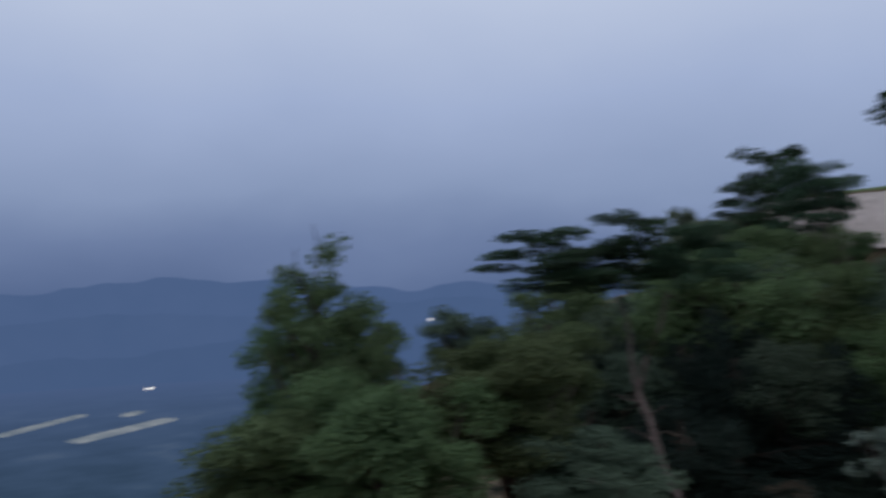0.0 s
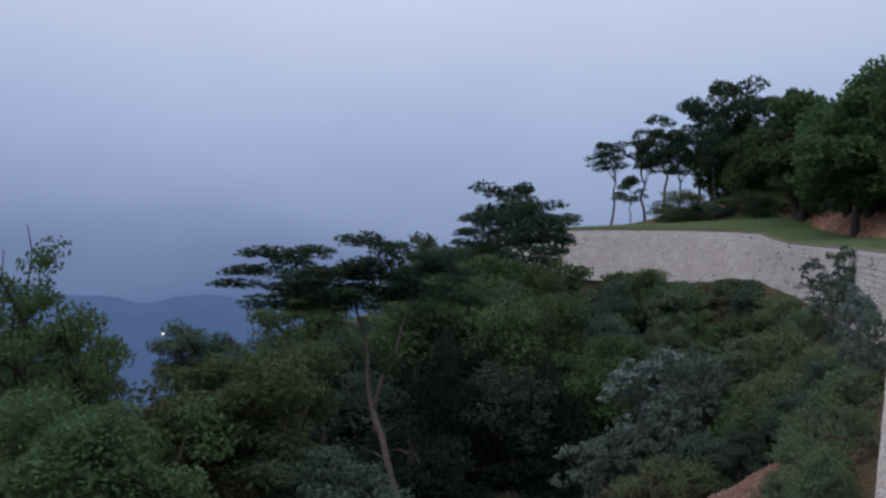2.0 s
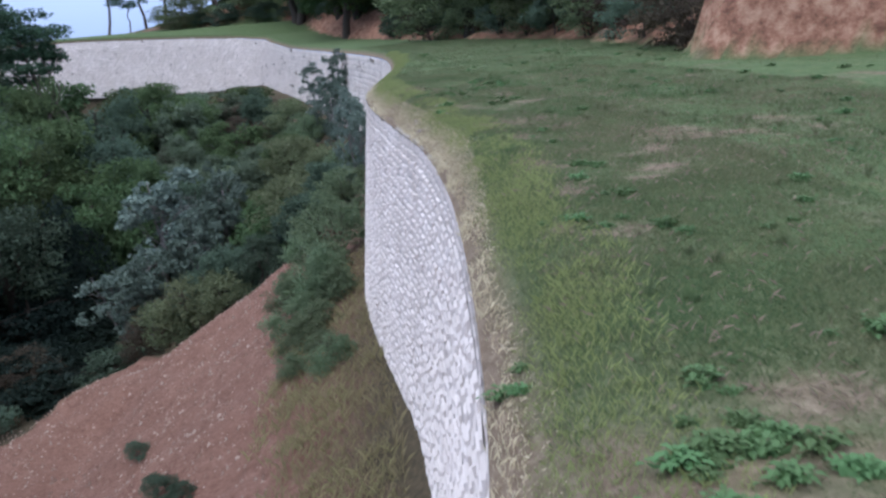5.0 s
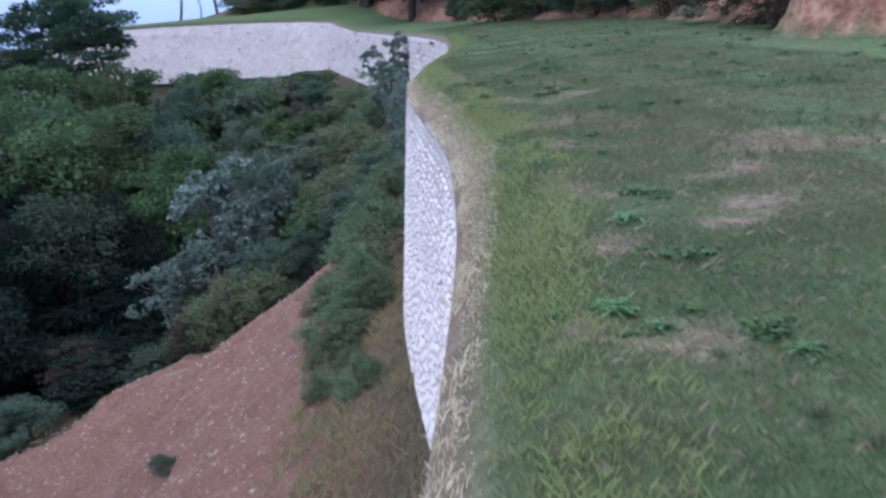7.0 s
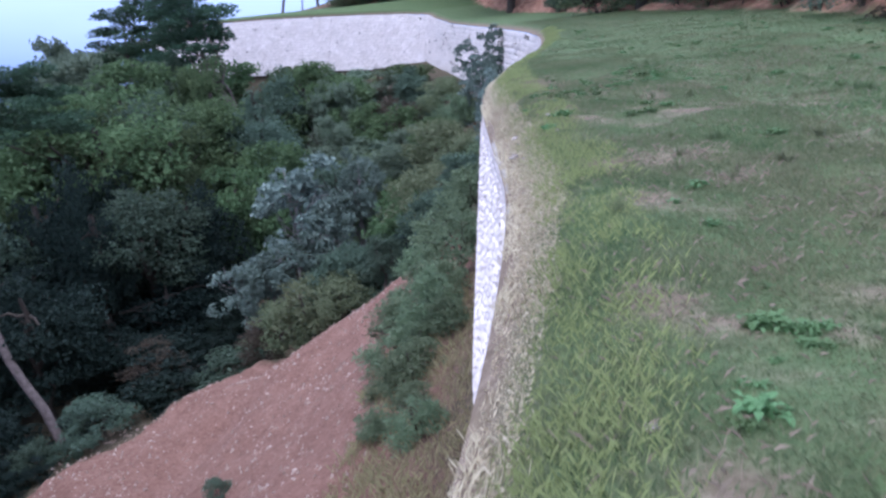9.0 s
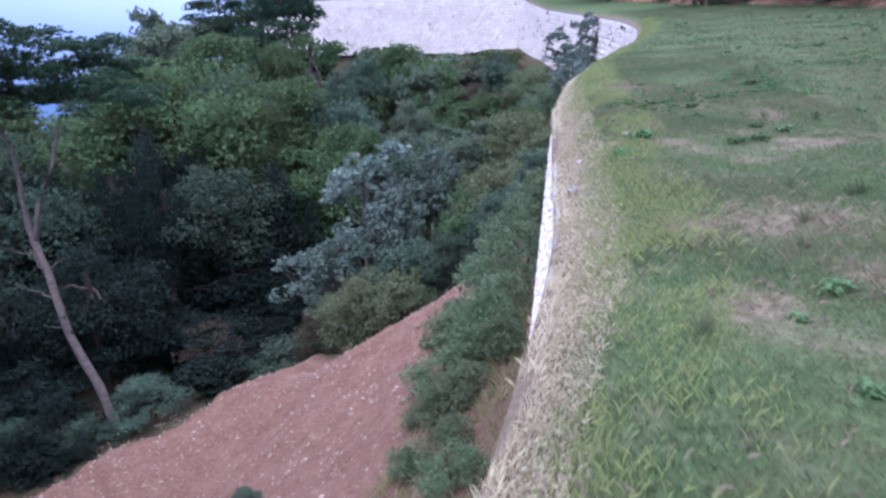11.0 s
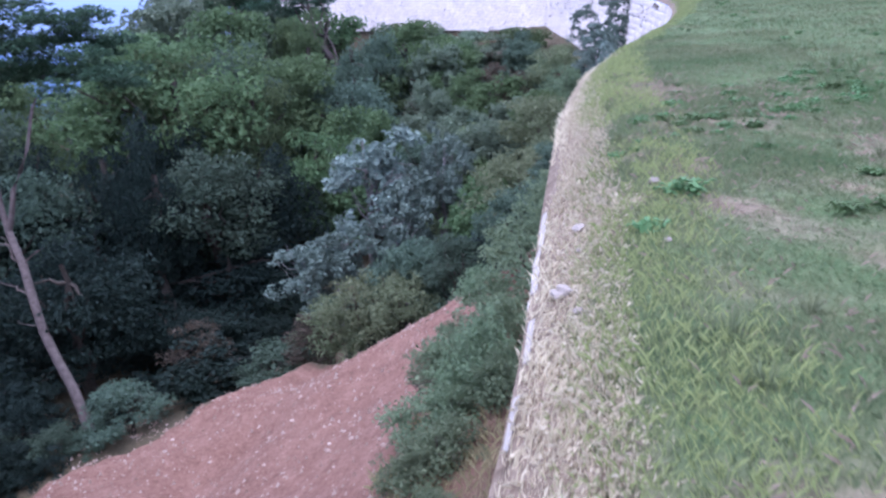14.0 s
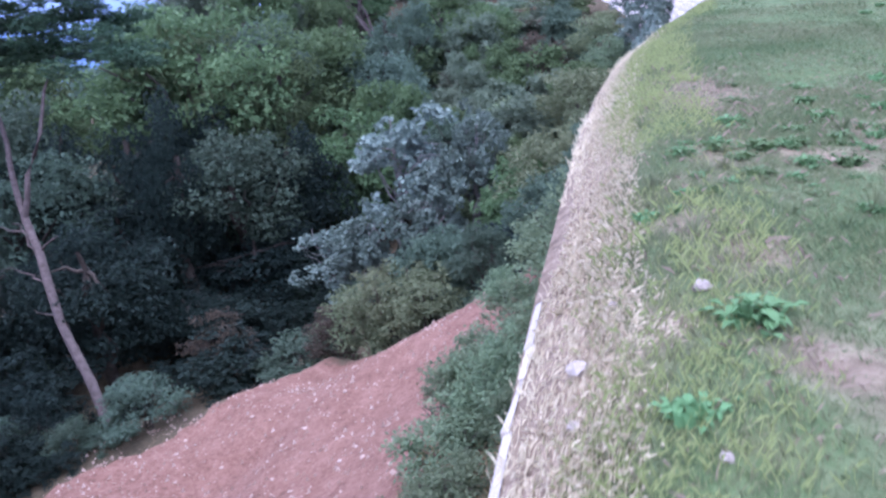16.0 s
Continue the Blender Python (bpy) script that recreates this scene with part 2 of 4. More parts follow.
M_BARK = bark_mat("dark_bark", (0.03, 0.025, 0.02), (0.085, 0.07, 0.058))
M_BARK_P = bark_mat("pine_bark", (0.061, 0.048, 0.044), (0.163, 0.129, 0.119))
M_BARK_G = bark_mat("pale_bark", (0.11, 0.10, 0.095), (0.25, 0.23, 0.22))


def glow_mat(name, stops, scale, strength=1.0):
    """Emission: lamps, plus distance, roads and roofs whose haze and light are glow colour."""
    m = bpy.data.materials.new(name)
    m.use_nodes = True
    n, l = m.node_tree.nodes, m.node_tree.links
    n.clear()
    o = n.new("ShaderNodeOutputMaterial")
    e = n.new("ShaderNodeEmission")
    g = n.new("ShaderNodeNewGeometry")
    nz = noise_node(n, l, scale, 6, g.outputs["Position"])
    r = ramp_node(n, stops)
    l.new(nz.outputs[0], r.inputs[0])
    l.new(r.outputs[0], e.inputs[0])
    e.inputs[1].default_value = strength
    l.new(e.outputs[0], o.inputs[0])
    return m


# ---------------------------------------------------------------- mesh helpers
rng = np.random.default_rng(7)


def vn(x, y, seed=0):
    """Smooth value noise in the plane, 0 to 1."""
    x, y = np.asarray(x, float), np.asarray(y, float)
    xi, yi = np.floor(x), np.floor(y)
    fx, fy = x - xi, y - yi
    fx, fy = fx * fx * (3 - 2 * fx), fy * fy * (3 - 2 * fy)

    def hsh(a, b):
        v = np.sin(a * 127.1 + b * 311.7 + seed * 74.7) * 43758.5453
        return v - np.floor(v)
    return (hsh(xi, yi) * (1 - fx) + hsh(xi + 1, yi) * fx) * (1 - fy) + (hsh(xi, yi + 1) * (1 - fx) + hsh(xi + 1, yi + 1) * fx) * fy


def raw_mesh(name, verts, faces, mat, smooth=False):
    """A mesh from an array of corners and an array of faces of equal size."""
    verts, faces = np.asarray(verts, np.float32), np.asarray(faces, np.int32)
    me = bpy.data.meshes.new(name)
    k = faces.shape[1]
    me.vertices.add(len(verts))
    me.vertices.foreach_set("co", verts.ravel())
    me.loops.add(faces.size)
    me.loops.foreach_set("vertex_index", faces.ravel())
    me.polygons.add(len(faces))
    me.polygons.foreach_set("loop_start", np.arange(0, faces.size, k, dtype=np.int32))
    me.polygons.foreach_set("use_smooth", np.full(len(faces), smooth))
    me.materials.append(mat)
    me.update(calc_edges=True)
    return me


def part(name, me, parent, label=""):
    ob = new(name, me)
    ob.parent = parent
    return tagged(ob, label) if label else ob


def grid_faces(rows, cols):
    i = np.arange(rows * cols).reshape(rows, cols)
    return np.stack([i[:-1, :-1], i[:-1, 1:], i[1:, 1:], i[1:, :-1]], -1).reshape(-1, 4)


def tube(pts, radii, sides=8):
    """Corners and faces of a bent, tapering limb."""
    pts = np.asarray(pts, float)
    d = np.gradient(pts, axis=0)
    d /= np.linalg.norm(d, axis=1)[:, None] + 1e-9
    ref = np.where(np.abs(d[:, 2:3]) > 0.9, np.array([[1.0, 0, 0]]), np.array([[0, 0, 1.0]]))
    u = np.cross(d, ref)
    u /= np.linalg.norm(u, axis=1)[:, None] + 1e-9
    v = np.cross(d, u)
    a = np.linspace(0, 2 * np.pi, sides, endpoint=False)
    ring = u[:, None] * np.cos(a)[None, :, None] + v[:, None] * np.sin(a)[None, :, None]
    vs = pts[:, None] + ring * np.asarray(radii)[:, None, None]
    f = []
    for i in range(len(pts) - 1):
        for j in range(sides):
            k = (j + 1) % sides
            f.append((i * sides + j, i * sides + k, (i + 1) * sides + k, (i + 1) * sides + j))
    return vs.reshape(-1, 3), np.array(f)


def limbs_mesh(name, limbs, mat, sides=7):
    vs, fs, n = [], [], 0
    for pts, radii in limbs:
        v, f = tube(pts, radii, sides)
        vs.append(v)
        fs.append(f + n)
        n += len(v)
    return raw_mesh(name, np.concatenate(vs), np.concatenate(fs), mat, True)


def bend(a, b, sag=0.1, n=6, seed=0):
    """A wavering line from a to b."""
    r = np.random.default_rng(seed)
    a, b = np.asarray(a, float), np.asarray(b, float)
    t = np.linspace(0, 1, n)[:, None]
    p = a + (b - a) * t
    size = np.linalg.norm(b - a)
    w = r.normal(0, 1, (n, 3)) * sag * size * 0.35
    w[0] = w[-1] = 0
    p[:, :] += w
    p[:, 2] += np.sin(t[:, 0] * np.pi) * sag * size * 0.4
    return p


def unit(v):
    return v / (np.linalg.norm(v, axis=-1, keepdims=True) + 1e-9)


def leaves(centres, normals, length, width, r):
    """Folded leaves of two triangles each, at the centres and facing along the normals."""
    n = len(centres)
    normals = unit(normals)
    along = unit(np.cross(normals, unit(r.normal(0, 1, (n, 3)))))
    side = np.cross(normals, along)
    L = (length * r.uniform(0.6, 1.35, n))[:, None]
    W = (width * r.uniform(0.7, 1.3, n))[:, None]
    base = centres - along * L * 0.5
    tip = centres + along * L * 0.5 - normals * L * 0.15
    lft = centres + side * W * 0.5 + normals * W * 0.22
    rgt = centres - side * W * 0.5 + normals * W * 0.22
    v = np.stack([base, lft, tip, rgt], 1).reshape(-1, 3)
    k = np.arange(n)[:, None] * 4
    f = np.concatenate([k + np.array([[0, 1, 2]]), k + np.array([[0, 2, 3]])])
    return v, f


# ---------------------------------------------------------------- lie of the land
# plan of the wall's upper edge
LIP = np.array([(-40.0, -60.0), (-20, -22), (-8, -6), (-4.2, 1.5), (-2.0, 4.6), (-0.8, 5.9), (0.0, 7.0), (0.55, 8.0), (0.85, 9.0), (1.15, 11), (1.45, 14.4), (1.57, 17),
                (1.53, 20.5), (1.12, 24.6), (0.72, 29), (0.65, 32.5), (0.95, 36), (1.7, 42), (2.2, 51), (2.0, 60), (0.4, 72), (-5.5, 100), (-11.5, 122), (-14.7, 132),
                (-22, 135.5), (-43.6, 140), (-62, 142)])


def spline(p, step):
    """A smooth line through the points, cut in even steps."""
    out = []
    q = np.concatenate([p[:1] * 2 - p[1:2], p, p[-1:] * 2 - p[-2:-1]])
    for i in range(1, len(q) - 2):
        t = np.linspace(0, 1, 24, endpoint=False)[:, None]
        m0, m1 = (q[i + 1] - q[i - 1]) / 2, (q[i + 2] - q[i]) / 2
        d = np.linalg.norm(q[i + 1] - q[i])
        m0 = m0 / (np.linalg.norm(m0) + 1e-9) * d
        m1 = m1 / (np.linalg.norm(m1) + 1e-9) * d
        out.append((2 * t**3 - 3 * t**2 + 1) * q[i] + (t**3 - 2 * t**2 + t) * m0 + (-2 * t**3 + 3 * t**2) * q[i + 1] + (t**3 - t**2) * m1)
    o = np.concatenate(out + [p[-1:]])
    s = np.concatenate([[0], np.cumsum(np.linalg.norm(np.diff(o, axis=0), axis=1))])
    g = np.arange(0, s[-1], step)
    return np.stack([np.interp(g, s, o[:, 0]), np.interp(g, s, o[:, 1])], 1)


LINE = spline(LIP, 0.5)


def lip_x(y):
    return np.interp(y, LINE[:, 1], LINE[:, 0])


def meadow_z(y):
    return np.interp(y, [-60, 55, 75, 96, 110, 133, 140, 150, 175], [-3.45, 8.05, 10.05, 12.15, 13.7, 17.4, 19.8, 21.2, 24.0])


def foot_z(y):
    return np.interp(y, [-60, 0, 20, 31, 35, 38, 41.5, 48, 60, 75, 100, 132, 142, 175], [-7, -2.4, -1.25, -0.95, -0.2, 0.3, 1.5, 1.6, 2.2, 3.4, 6.3, 10.2, 12.0, 16])


def back_x(y):
    return np.interp(y, [-60, 20, 25.5, 27.5, 29.2, 32.5, 35, 53, 74, 96, 120, 140, 147, 151, 158, 175], [14, 16.5, 15.2, 13.3, 11.3, 11.4, 13.2, 13.4, 9.2, 4.6, -3, -8, -12, -30, -52, -64])


# bare and trodden spots of the meadow: middle, half width, half length
BARE = ((1.98, 27.8, 0.43, 0.9), (3.19, 26.2, 0.22, 0.44), (2.31, 23.67, 0.24, 0.18), (1.95, 22.96, 0.16, 0.15), (2.60, 22.68, 0.18, 0.15), (2.65, 19.62, 0.3, 0.3), (3.79, 24.27, 0.2, 0.5),
        (2.56, 15.78, 0.23, 0.3), (2.88, 18.11, 0.21, 0.31), (3.28, 19.75, 0.55, 0.4), (3.66, 18.63, 0.25, 0.32), (2.85, 15.42, 0.2, 0.16), (4.25, 15.99, 0.32, 0.5), (2.54, 13.95, 0.19, 0.23),
        (2.15, 12.79, 0.12, 0.19), (2.63, 12.49, 0.27, 0.19), (2.53, 9.42, 0.26, 0.2), (1.42, 9.3, 0.19, 0.27), (2.24, 8.3, 0.3, 0.24), (4.97, 17.17, 0.5, 0.8))


def bareness(x, y):
    """How bare the ground is in and round those spots, with ragged edges."""
    e = 0.7 * (vn(x * 5.0, y * 5.0, 36) - 0.5) + 0.5 * (vn(x * 13, y * 13, 37) - 0.5)
    b = np.zeros(np.shape(x))
    for cx, cy, rx, ry in BARE:
        b = np.maximum(b, np.clip(1.55 - np.sqrt(((x - cx) / rx) ** 2 + ((y - cy) / ry) ** 2) + e, 0, 1))
    return b


def cover(x, y):
    """How thickly the grass stands: bare patches, lush ones, and a dry margin along the wall."""
    x, y = np.asarray(x, float), np.asarray(y, float)
    d = x - lip_x(y)
    c = np.clip((0.45 * vn(x * 0.8, y * 0.9, 31) + 0.33 * vn(x * 2.4, y * 2.6, 32) + 0.22 * vn(x * 6.5, y * 6.5, 34) - 0.15) * 4.2 + np.clip((y - 24) / 22, 0, 0.7), 0.05, 1)
    c = c * (1 - 0.8 * bareness(x, y)) * np.interp(y, [9, 11], [0.6, 1])
    m = np.interp(y, [9, 15, 19, 30, 34], [0.2, 0.25, 0.8, 0.8, 0.3])
    return c * np.clip((d - m * (0.05 + 0.3 * vn(x * 0 + 3, y * 0.9, 33) + 0.2 * vn(x * 3, y * 3, 35))) / 0.45, 0.03, 1)


def behind(x, y):
    """How far a place lies behind the foot of the bank."""
    return x - back_x(y) + (vn(x * 0.8, y * 0.8, 5) - 0.5) * 1.2 + (vn(x * 2.5, y * 2.5, 7) - 0.5) * 0.5


def bank_run(y):
    return np.interp(y, [24, 32, 98, 112, 134, 142], [1.6, 1.9, 2.5, 4.0, 5.0, 7.0])


def upper_z(x, y):
    """The meadow, its rounded edge, and the wooded hill behind it."""
    d = np.maximum(x - lip_x(y), 0)
    z = meadow_z(y) - 0.47 * np.clip(1 - d / 0.95, 0, 1) ** 1.6
    near = np.clip((60 - y) / 30, 0.15, 1)
    z = z + ((vn(x * 0.7, y * 0.7, 3) - 0.5) * 0.12 + (vn(x * 2.3, y * 2.3, 4) - 0.5) * 0.05) * np.clip(d, 0, 1) * near
    e = behind(x, y)
    bank = np.interp(y, [18, 24, 32, 35, 60, 98, 112, 132, 160], [1.6, 3.0, 3.1, 1.4, 0.8, 1.0, 3.0, 4.0, 4.4])
    run = bank_run(y)
    rise = bank * np.clip(e / run, 0, 1) ** 0.8 + np.interp(y, [118, 135], [0.33, 0.12]) * np.clip(e - run, 0, 45) + ((vn(x * 1.4, y * 1.4, 6) - 0.5) * 0.8 + (vn(x * 3.1, y * 3.1, 16) - 0.5) * 0.4) * np.clip(e / run, 0, 1)
    rise = rise * np.where(y > 125, np.clip((x + 40) / 26, 0, 1), 1)
    return z + np.where(e > 0, rise, 0)


def slip_edge(x):
    """Where the clay slip gives way to the wood."""
    return np.minimum(41.6 - 0.294 * x, 62.0 + 1.43 * x)


def lower_z(x, y):
    """The hillside under the wall."""
    u = np.maximum(lip_x(y) - x - 0.6, 0)
    z = foot_z(y) - np.interp(y, [38, 48, 58, 75], [0.6, 0.69, 0.69, 0.6]) * np.minimum(u, 11.5) - 0.2 * np.clip(u - 11.5, 0, 12) - 0.04 * np.clip(u - 23.5, 0, 14) - 0.38 * np.clip(u - 37.5, 0, 700)
    bumps = (vn(x * 0.35, y * 0.35, 8) - 0.5) * 0.7 + (vn(x * 1.1, y * 1.1, 9) - 0.5) * 0.22
    past = y - slip_edge(x)
    z = z - 1.3 * np.clip(past / 2.5, 0, 1) * np.clip((u - 3) / 4, 0, 1) * np.clip((75 - y) / 15, 0, 1)
    return z + bumps * np.clip(u / 3, 0, 1)


def sheet(name, line, offs, height, mat, sign):
    x = line[:, 0][:, None] + sign * offs[None, :]
    y = np.repeat(line[:, 1][:, None], len(offs), 1)
    z = height(x, y)
    return raw_mesh(name, np.stack([x, y, z], -1).reshape(-1, 3), grid_faces(*x.shape) if sign < 0 else grid_faces(*x.shape)[:, ::-1], mat, True)


tail = np.array([(-62.0, y) for y in range(144, 230, 3)])
rows = np.concatenate([LINE, tail])
finer = spline(LIP, 0.2)
finer = finer[(finer[:, 1] > 4) & (finer[:, 1] < 40)]
rows_up = np.concatenate([LINE[LINE[:, 1] <= 4], finer, LINE[(LINE[:, 1] >= 40)], tail])
offs_up = np.concatenate([np.arange(0, 1.2, 0.12), np.arange(1.2, 9, 0.22), np.arange(9, 20, 0.5), np.arange(20, 70, 1.5), np.arange(70, 140, 8)])
upper = tagged(new("ground", sheet("ground", rows_up, offs_up, upper_z, M_TERRACE, 1)), "grassy terrace rising to a wooded hill with red clay banks", "ground", kind="structure")
gx = np.array([v.co[:2] for v in upper.data.vertices])
upper.data.attributes.new("cover", "FLOAT", "POINT").data.foreach_set("value", cover(gx[:, 0], gx[:, 1]).astype(np.float32))
ge = behind(gx[:, 0], gx[:, 1])
clay = np.clip(ge * 2 + 0.6, 0, 1) * np.clip((bank_run(gx[:, 1]) * 1.15 - ge) * 1.2, 0, 1)
upper.data.attributes.new("clay", "FLOAT", "POINT").data.foreach_set("value", clay.astype(np.float32))
offs_dn = np.concatenate([np.arange(-0.4, 30, 0.5), np.arange(30, 100, 4), np.arange(100, 900, 60)])
lower = tagged(new("ground_hillside", sheet("ground_hillside", rows, offs_dn, lower_z, M_VALLEY, -1)), "steep hillside of red clay and leaf litter", "ground", kind="structure")

# ---------------------------------------------------------------- retaining wall
BATTER = 0.115


def wall_frames(line):
    t = unit(np.gradient(line, axis=0))
    return np.stack([-t[:, 1], t[:, 0]], 1)        # towards the valley


def lip_z(x, y):
    return upper_z(x, y) - 0.02


nrm = wall_frames(LINE)
top_z = lip_z(LINE[:, 0], LINE[:, 1])
base_z = foot_z(LINE[:, 1]) - 1.2
wall = tagged(new("retaining_wall"), "long curved retaining wall of pale rough stone blocks", "wall", kind="structure")
keep = LINE[:, 1] > -25
ln, nm, tz, bz = LINE[keep], nrm[keep], top_z[keep], base_z[keep]
prof = []
for k in (0.0, 0.34, 0.67, 1.0):
    off = BATTER * (tz - bz) * k - 0.02
    prof.append(np.concatenate([ln + nm * off[:, None], (tz + (bz - tz) * k - 0.05 * (k == 0))[:, None]], 1))
back = np.concatenate([ln - nm * 0.5, (tz - 0.25)[:, None]], 1)
back2 = np.concatenate([ln - nm * 0.5, bz[:, None]], 1)
ring = np.stack([back2, back] + prof, 1)
part("wall_core", raw_mesh("wall_core", ring.reshape(-1, 3), grid_faces(*ring.shape[:2]), M_MORTAR), wall)


def block_corners(r, n):
    """Rough blocks, n of them, in units of their own width, depth and height: 8 corners and a raised middle of the face."""
    b = np.array([(-0.5, 0, -0.5), (0.5, 0, -0.5), (0.5, 0, 0.5), (-0.5, 0, 0.5), (-0.44, 0.9, -0.41), (0.44, 0.9, -0.41), (0.43, 0.9, 0.37), (-0.43, 0.9, 0.37), (0, 1.06, 0.03)], float)
    v = np.repeat(b[None], n, 0)
    v[:, 4:8] += r.normal(0, 0.045, (n, 4, 3)) * np.array([1, 1.8, 1])
    v[:, 8] += r.normal(0, 0.07, (n, 3)) * np.array([1, 1.6, 1])
    return v


BLOCK_F = np.array([(0, 1, 5), (0, 5, 4), (1, 2, 6), (1, 6, 5), (2, 3, 7), (2, 7, 6), (3, 0, 4), (3, 4, 7), (4, 5, 8), (5, 6, 8), (6, 7, 8), (7, 4, 8)])


def lay_blocks(y0, y1, w, h, depth, seed):
    """The blocks of the wall between two stretches: place, size and turn of each."""
    r = np.random.default_rng(seed)
    sel = (LINE[:, 1] >= y0) & (LINE[:, 1] <= y1)
    l2, n2, t2, b2 = LINE[sel], nrm[sel], top_z[sel], base_z[sel]
    s = np.concatenate([[0], np.cumsum(np.linalg.norm(np.diff(l2, axis=0), axis=1))])
    out = []
    for row in range(int((t2 - b2).max() / h) + 1):
        at = r.uniform(0, w)
        while at < s[-1]:
            ww = w * r.uniform(0.6, 1.5)
            c = at + ww / 2
            at += ww
            x, y = np.interp(c, s, l2[:, 0]), np.interp(c, s, l2[:, 1])
            nx, ny = np.interp(c, s, n2[:, 0]), np.interp(c, s, n2[:, 1])
            zt, zb = np.interp(c, s, t2), np.interp(c, s, b2)
            z = zt - h * (row + 0.5) - 0.01 + r.normal(0, 0.015)
            if z < zb:
                continue
            o = BATTER * (zt - z) - 0.03
            hh = h * r.uniform(0.86, 0.98)
            dd = depth * r.uniform(0.75, 1.3) * (0.45 if row < 2 else 1)
            out.append((x + nx * o, y + ny * o, z, nx, ny, ww * 0.94, dd, hh, r.normal(0, 0.04)))
    return np.array(out)


def block_verts(v, p):
    """Block corners carried to their places."""
    x, y, z, nx, ny, w, d, h, tilt = p.T
    a, b, c = v[..., 0] * w[:, None], v[..., 1] * d[:, None], v[..., 2] * h[:, None]
    c = c + a * tilt[:, None]
    return np.stack([x[:, None] + a * ny[:, None] + b * nx[:, None], y[:, None] - a * nx[:, None] + b * ny[:, None], z[:, None] + c - b * 0.15], -1)


def joined_blocks(name, p, seed, label):
    r = np.random.default_rng(seed)
    v = block_verts(block_corners(r, len(p)), p)
    f = (np.arange(len(p))[:, None, None] * 9 + BLOCK_F[None]).reshape(-1, 3)
    return tagged(part(name, raw_mesh(name, v.reshape(-1, 3), f, M_STONE), wall, label), kind="stuff")


near_blocks = lay_blocks(-4, 60, 0.40, 0.18, 0.034, 21)
far_blocks = lay_blocks(60, 142, 0.75, 0.42, 0.09, 22)


# ---------------------------------------------------------------- plants: crowns shared by many trees
def crown_mesh(name, seed, mat, lobes, per, leaf, width=0.55, lobe_r=0.40, sprays=5, spread=0.62):
    """A crown of about unit radius: uneven lobes, each of a few sprays of leaves, with gaps between them."""
    r = np.random.default_rng(seed)
    cs, ns = [], []
    for k in range(lobes):
        d = unit(r.normal(0, 1, 3) + np.array([0, 0, 0.2]))
        lr = lobe_r * r.uniform(0.55, 1.3)
        c = d * (spread * r.uniform(0.25, 1.25) ** 0.7)
        for q in range(sprays):
            o = unit(r.normal(0, 1, 3) + d * 0.7 + np.array([0, 0, 0.3]))
            sc = c + o * lr * r.uniform(0.45, 0.95)
            sr = lr * r.uniform(0.35, 0.75)
            m = max(6, int(per * (sr / (lobe_r * 0.5)) ** 2))
            v = unit(r.normal(0, 1, (m, 3))) * r.uniform(0.1, 1, (m, 1)) ** 0.5 * sr
            cs.append(sc + v * np.array([1.15, 1.15, 0.6]))
            ns.append(v / sr * 0.5 + np.array([0, 0, 0.55]) + r.normal(0, 0.5, (m, 3)))
    p = np.concatenate(cs)
    p -= np.array([0, 0, np.median(p[:, 2])])
    p /= np.quantile(np.linalg.norm(p, axis=1), 0.95)
    v, f = leaves(p, np.concatenate(ns), leaf, leaf * width, r)
    return raw_mesh(name, v, f, mat)


def pine_mesh(name, seed, pads, tufts, needle, pad=0.29):
    """A pine's crown: flat pads of needle tufts, one above another."""
    r = np.random.default_rng(seed)
    vs = []
    for k in range(pads):
        a = r.uniform(0, 2 * np.pi)
        h = r.uniform(-0.75, 0.95)
        reach = (0.9 - 0.45 * max(h, 0)) * r.uniform(0.25, 1.0)
        c = np.array([np.cos(a) * reach, np.sin(a) * reach, h])
        pr = pad * r.uniform(0.7, 1.3)
        m = int(tufts * (pr / 0.3) ** 2)
        q = unit(r.normal(0, 1, (m, 3))) * r.uniform(0.2, 1, (m, 1)) ** 0.5 * pr * np.array([1, 1, 0.42])
        p = c + q + np.array([0, 0, 0.08]) * (1 - (np.linalg.norm(q[:, :2], axis=1) / pr)[:, None] ** 2)
        for j in range(7):
            d = unit(q * np.array([1, 1, 0.3]) / pr + np.array([0, 0, 0.55]) + r.normal(0, 0.6, (m, 3)))
            side = unit(np.cross(d, r.normal(0, 1, (m, 3)))) * needle * 0.16
            L = needle * r.uniform(0.6, 1.2, (m, 1))
            vs.append(np.stack([p - side, p + side, p + d * L], 1))
    v = np.concatenate(vs).reshape(-1, 3)
    return raw_mesh(name, v, np.arange(len(v)).reshape(-1, 3), M_PINE)


OAKS = [crown_mesh("crown", 100 + k, M_OAK if k % 2 else M_OAK2, 24, 62, 0.072) for k in range(6)]
OAKS_FAR = [crown_mesh("crown", 120 + k, (M_HAZE_OAK, M_OAK2, M_OAK)[k % 3], 20, 40, 0.105) for k in range(5)]
HILL = [crown_mesh("crown", 130 + k, M_HILL, 24, 34, 0.105, lobe_r=0.36) for k in range(4)]
OAKS_NEAR = [crown_mesh("crown", 140 + k, M_OAK2 if k else M_OAK, 34, 110, 0.058, lobe_r=0.34, sprays=6) for k in range(3)]
GREYS = [crown_mesh("crown", 160 + k, M_GREY, 36, 13, 0.105, 0.65, lobe_r=0.25, sprays=6, spread=0.8) for k in range(3)]
BUSHES = [crown_mesh("foliage", 170 + k, (M_BUSH, M_BUSH_G, M_OAK, M_DEAD)[k], 22, 26, 0.095, 0.5, lobe_r=0.36) for k in range(4)]
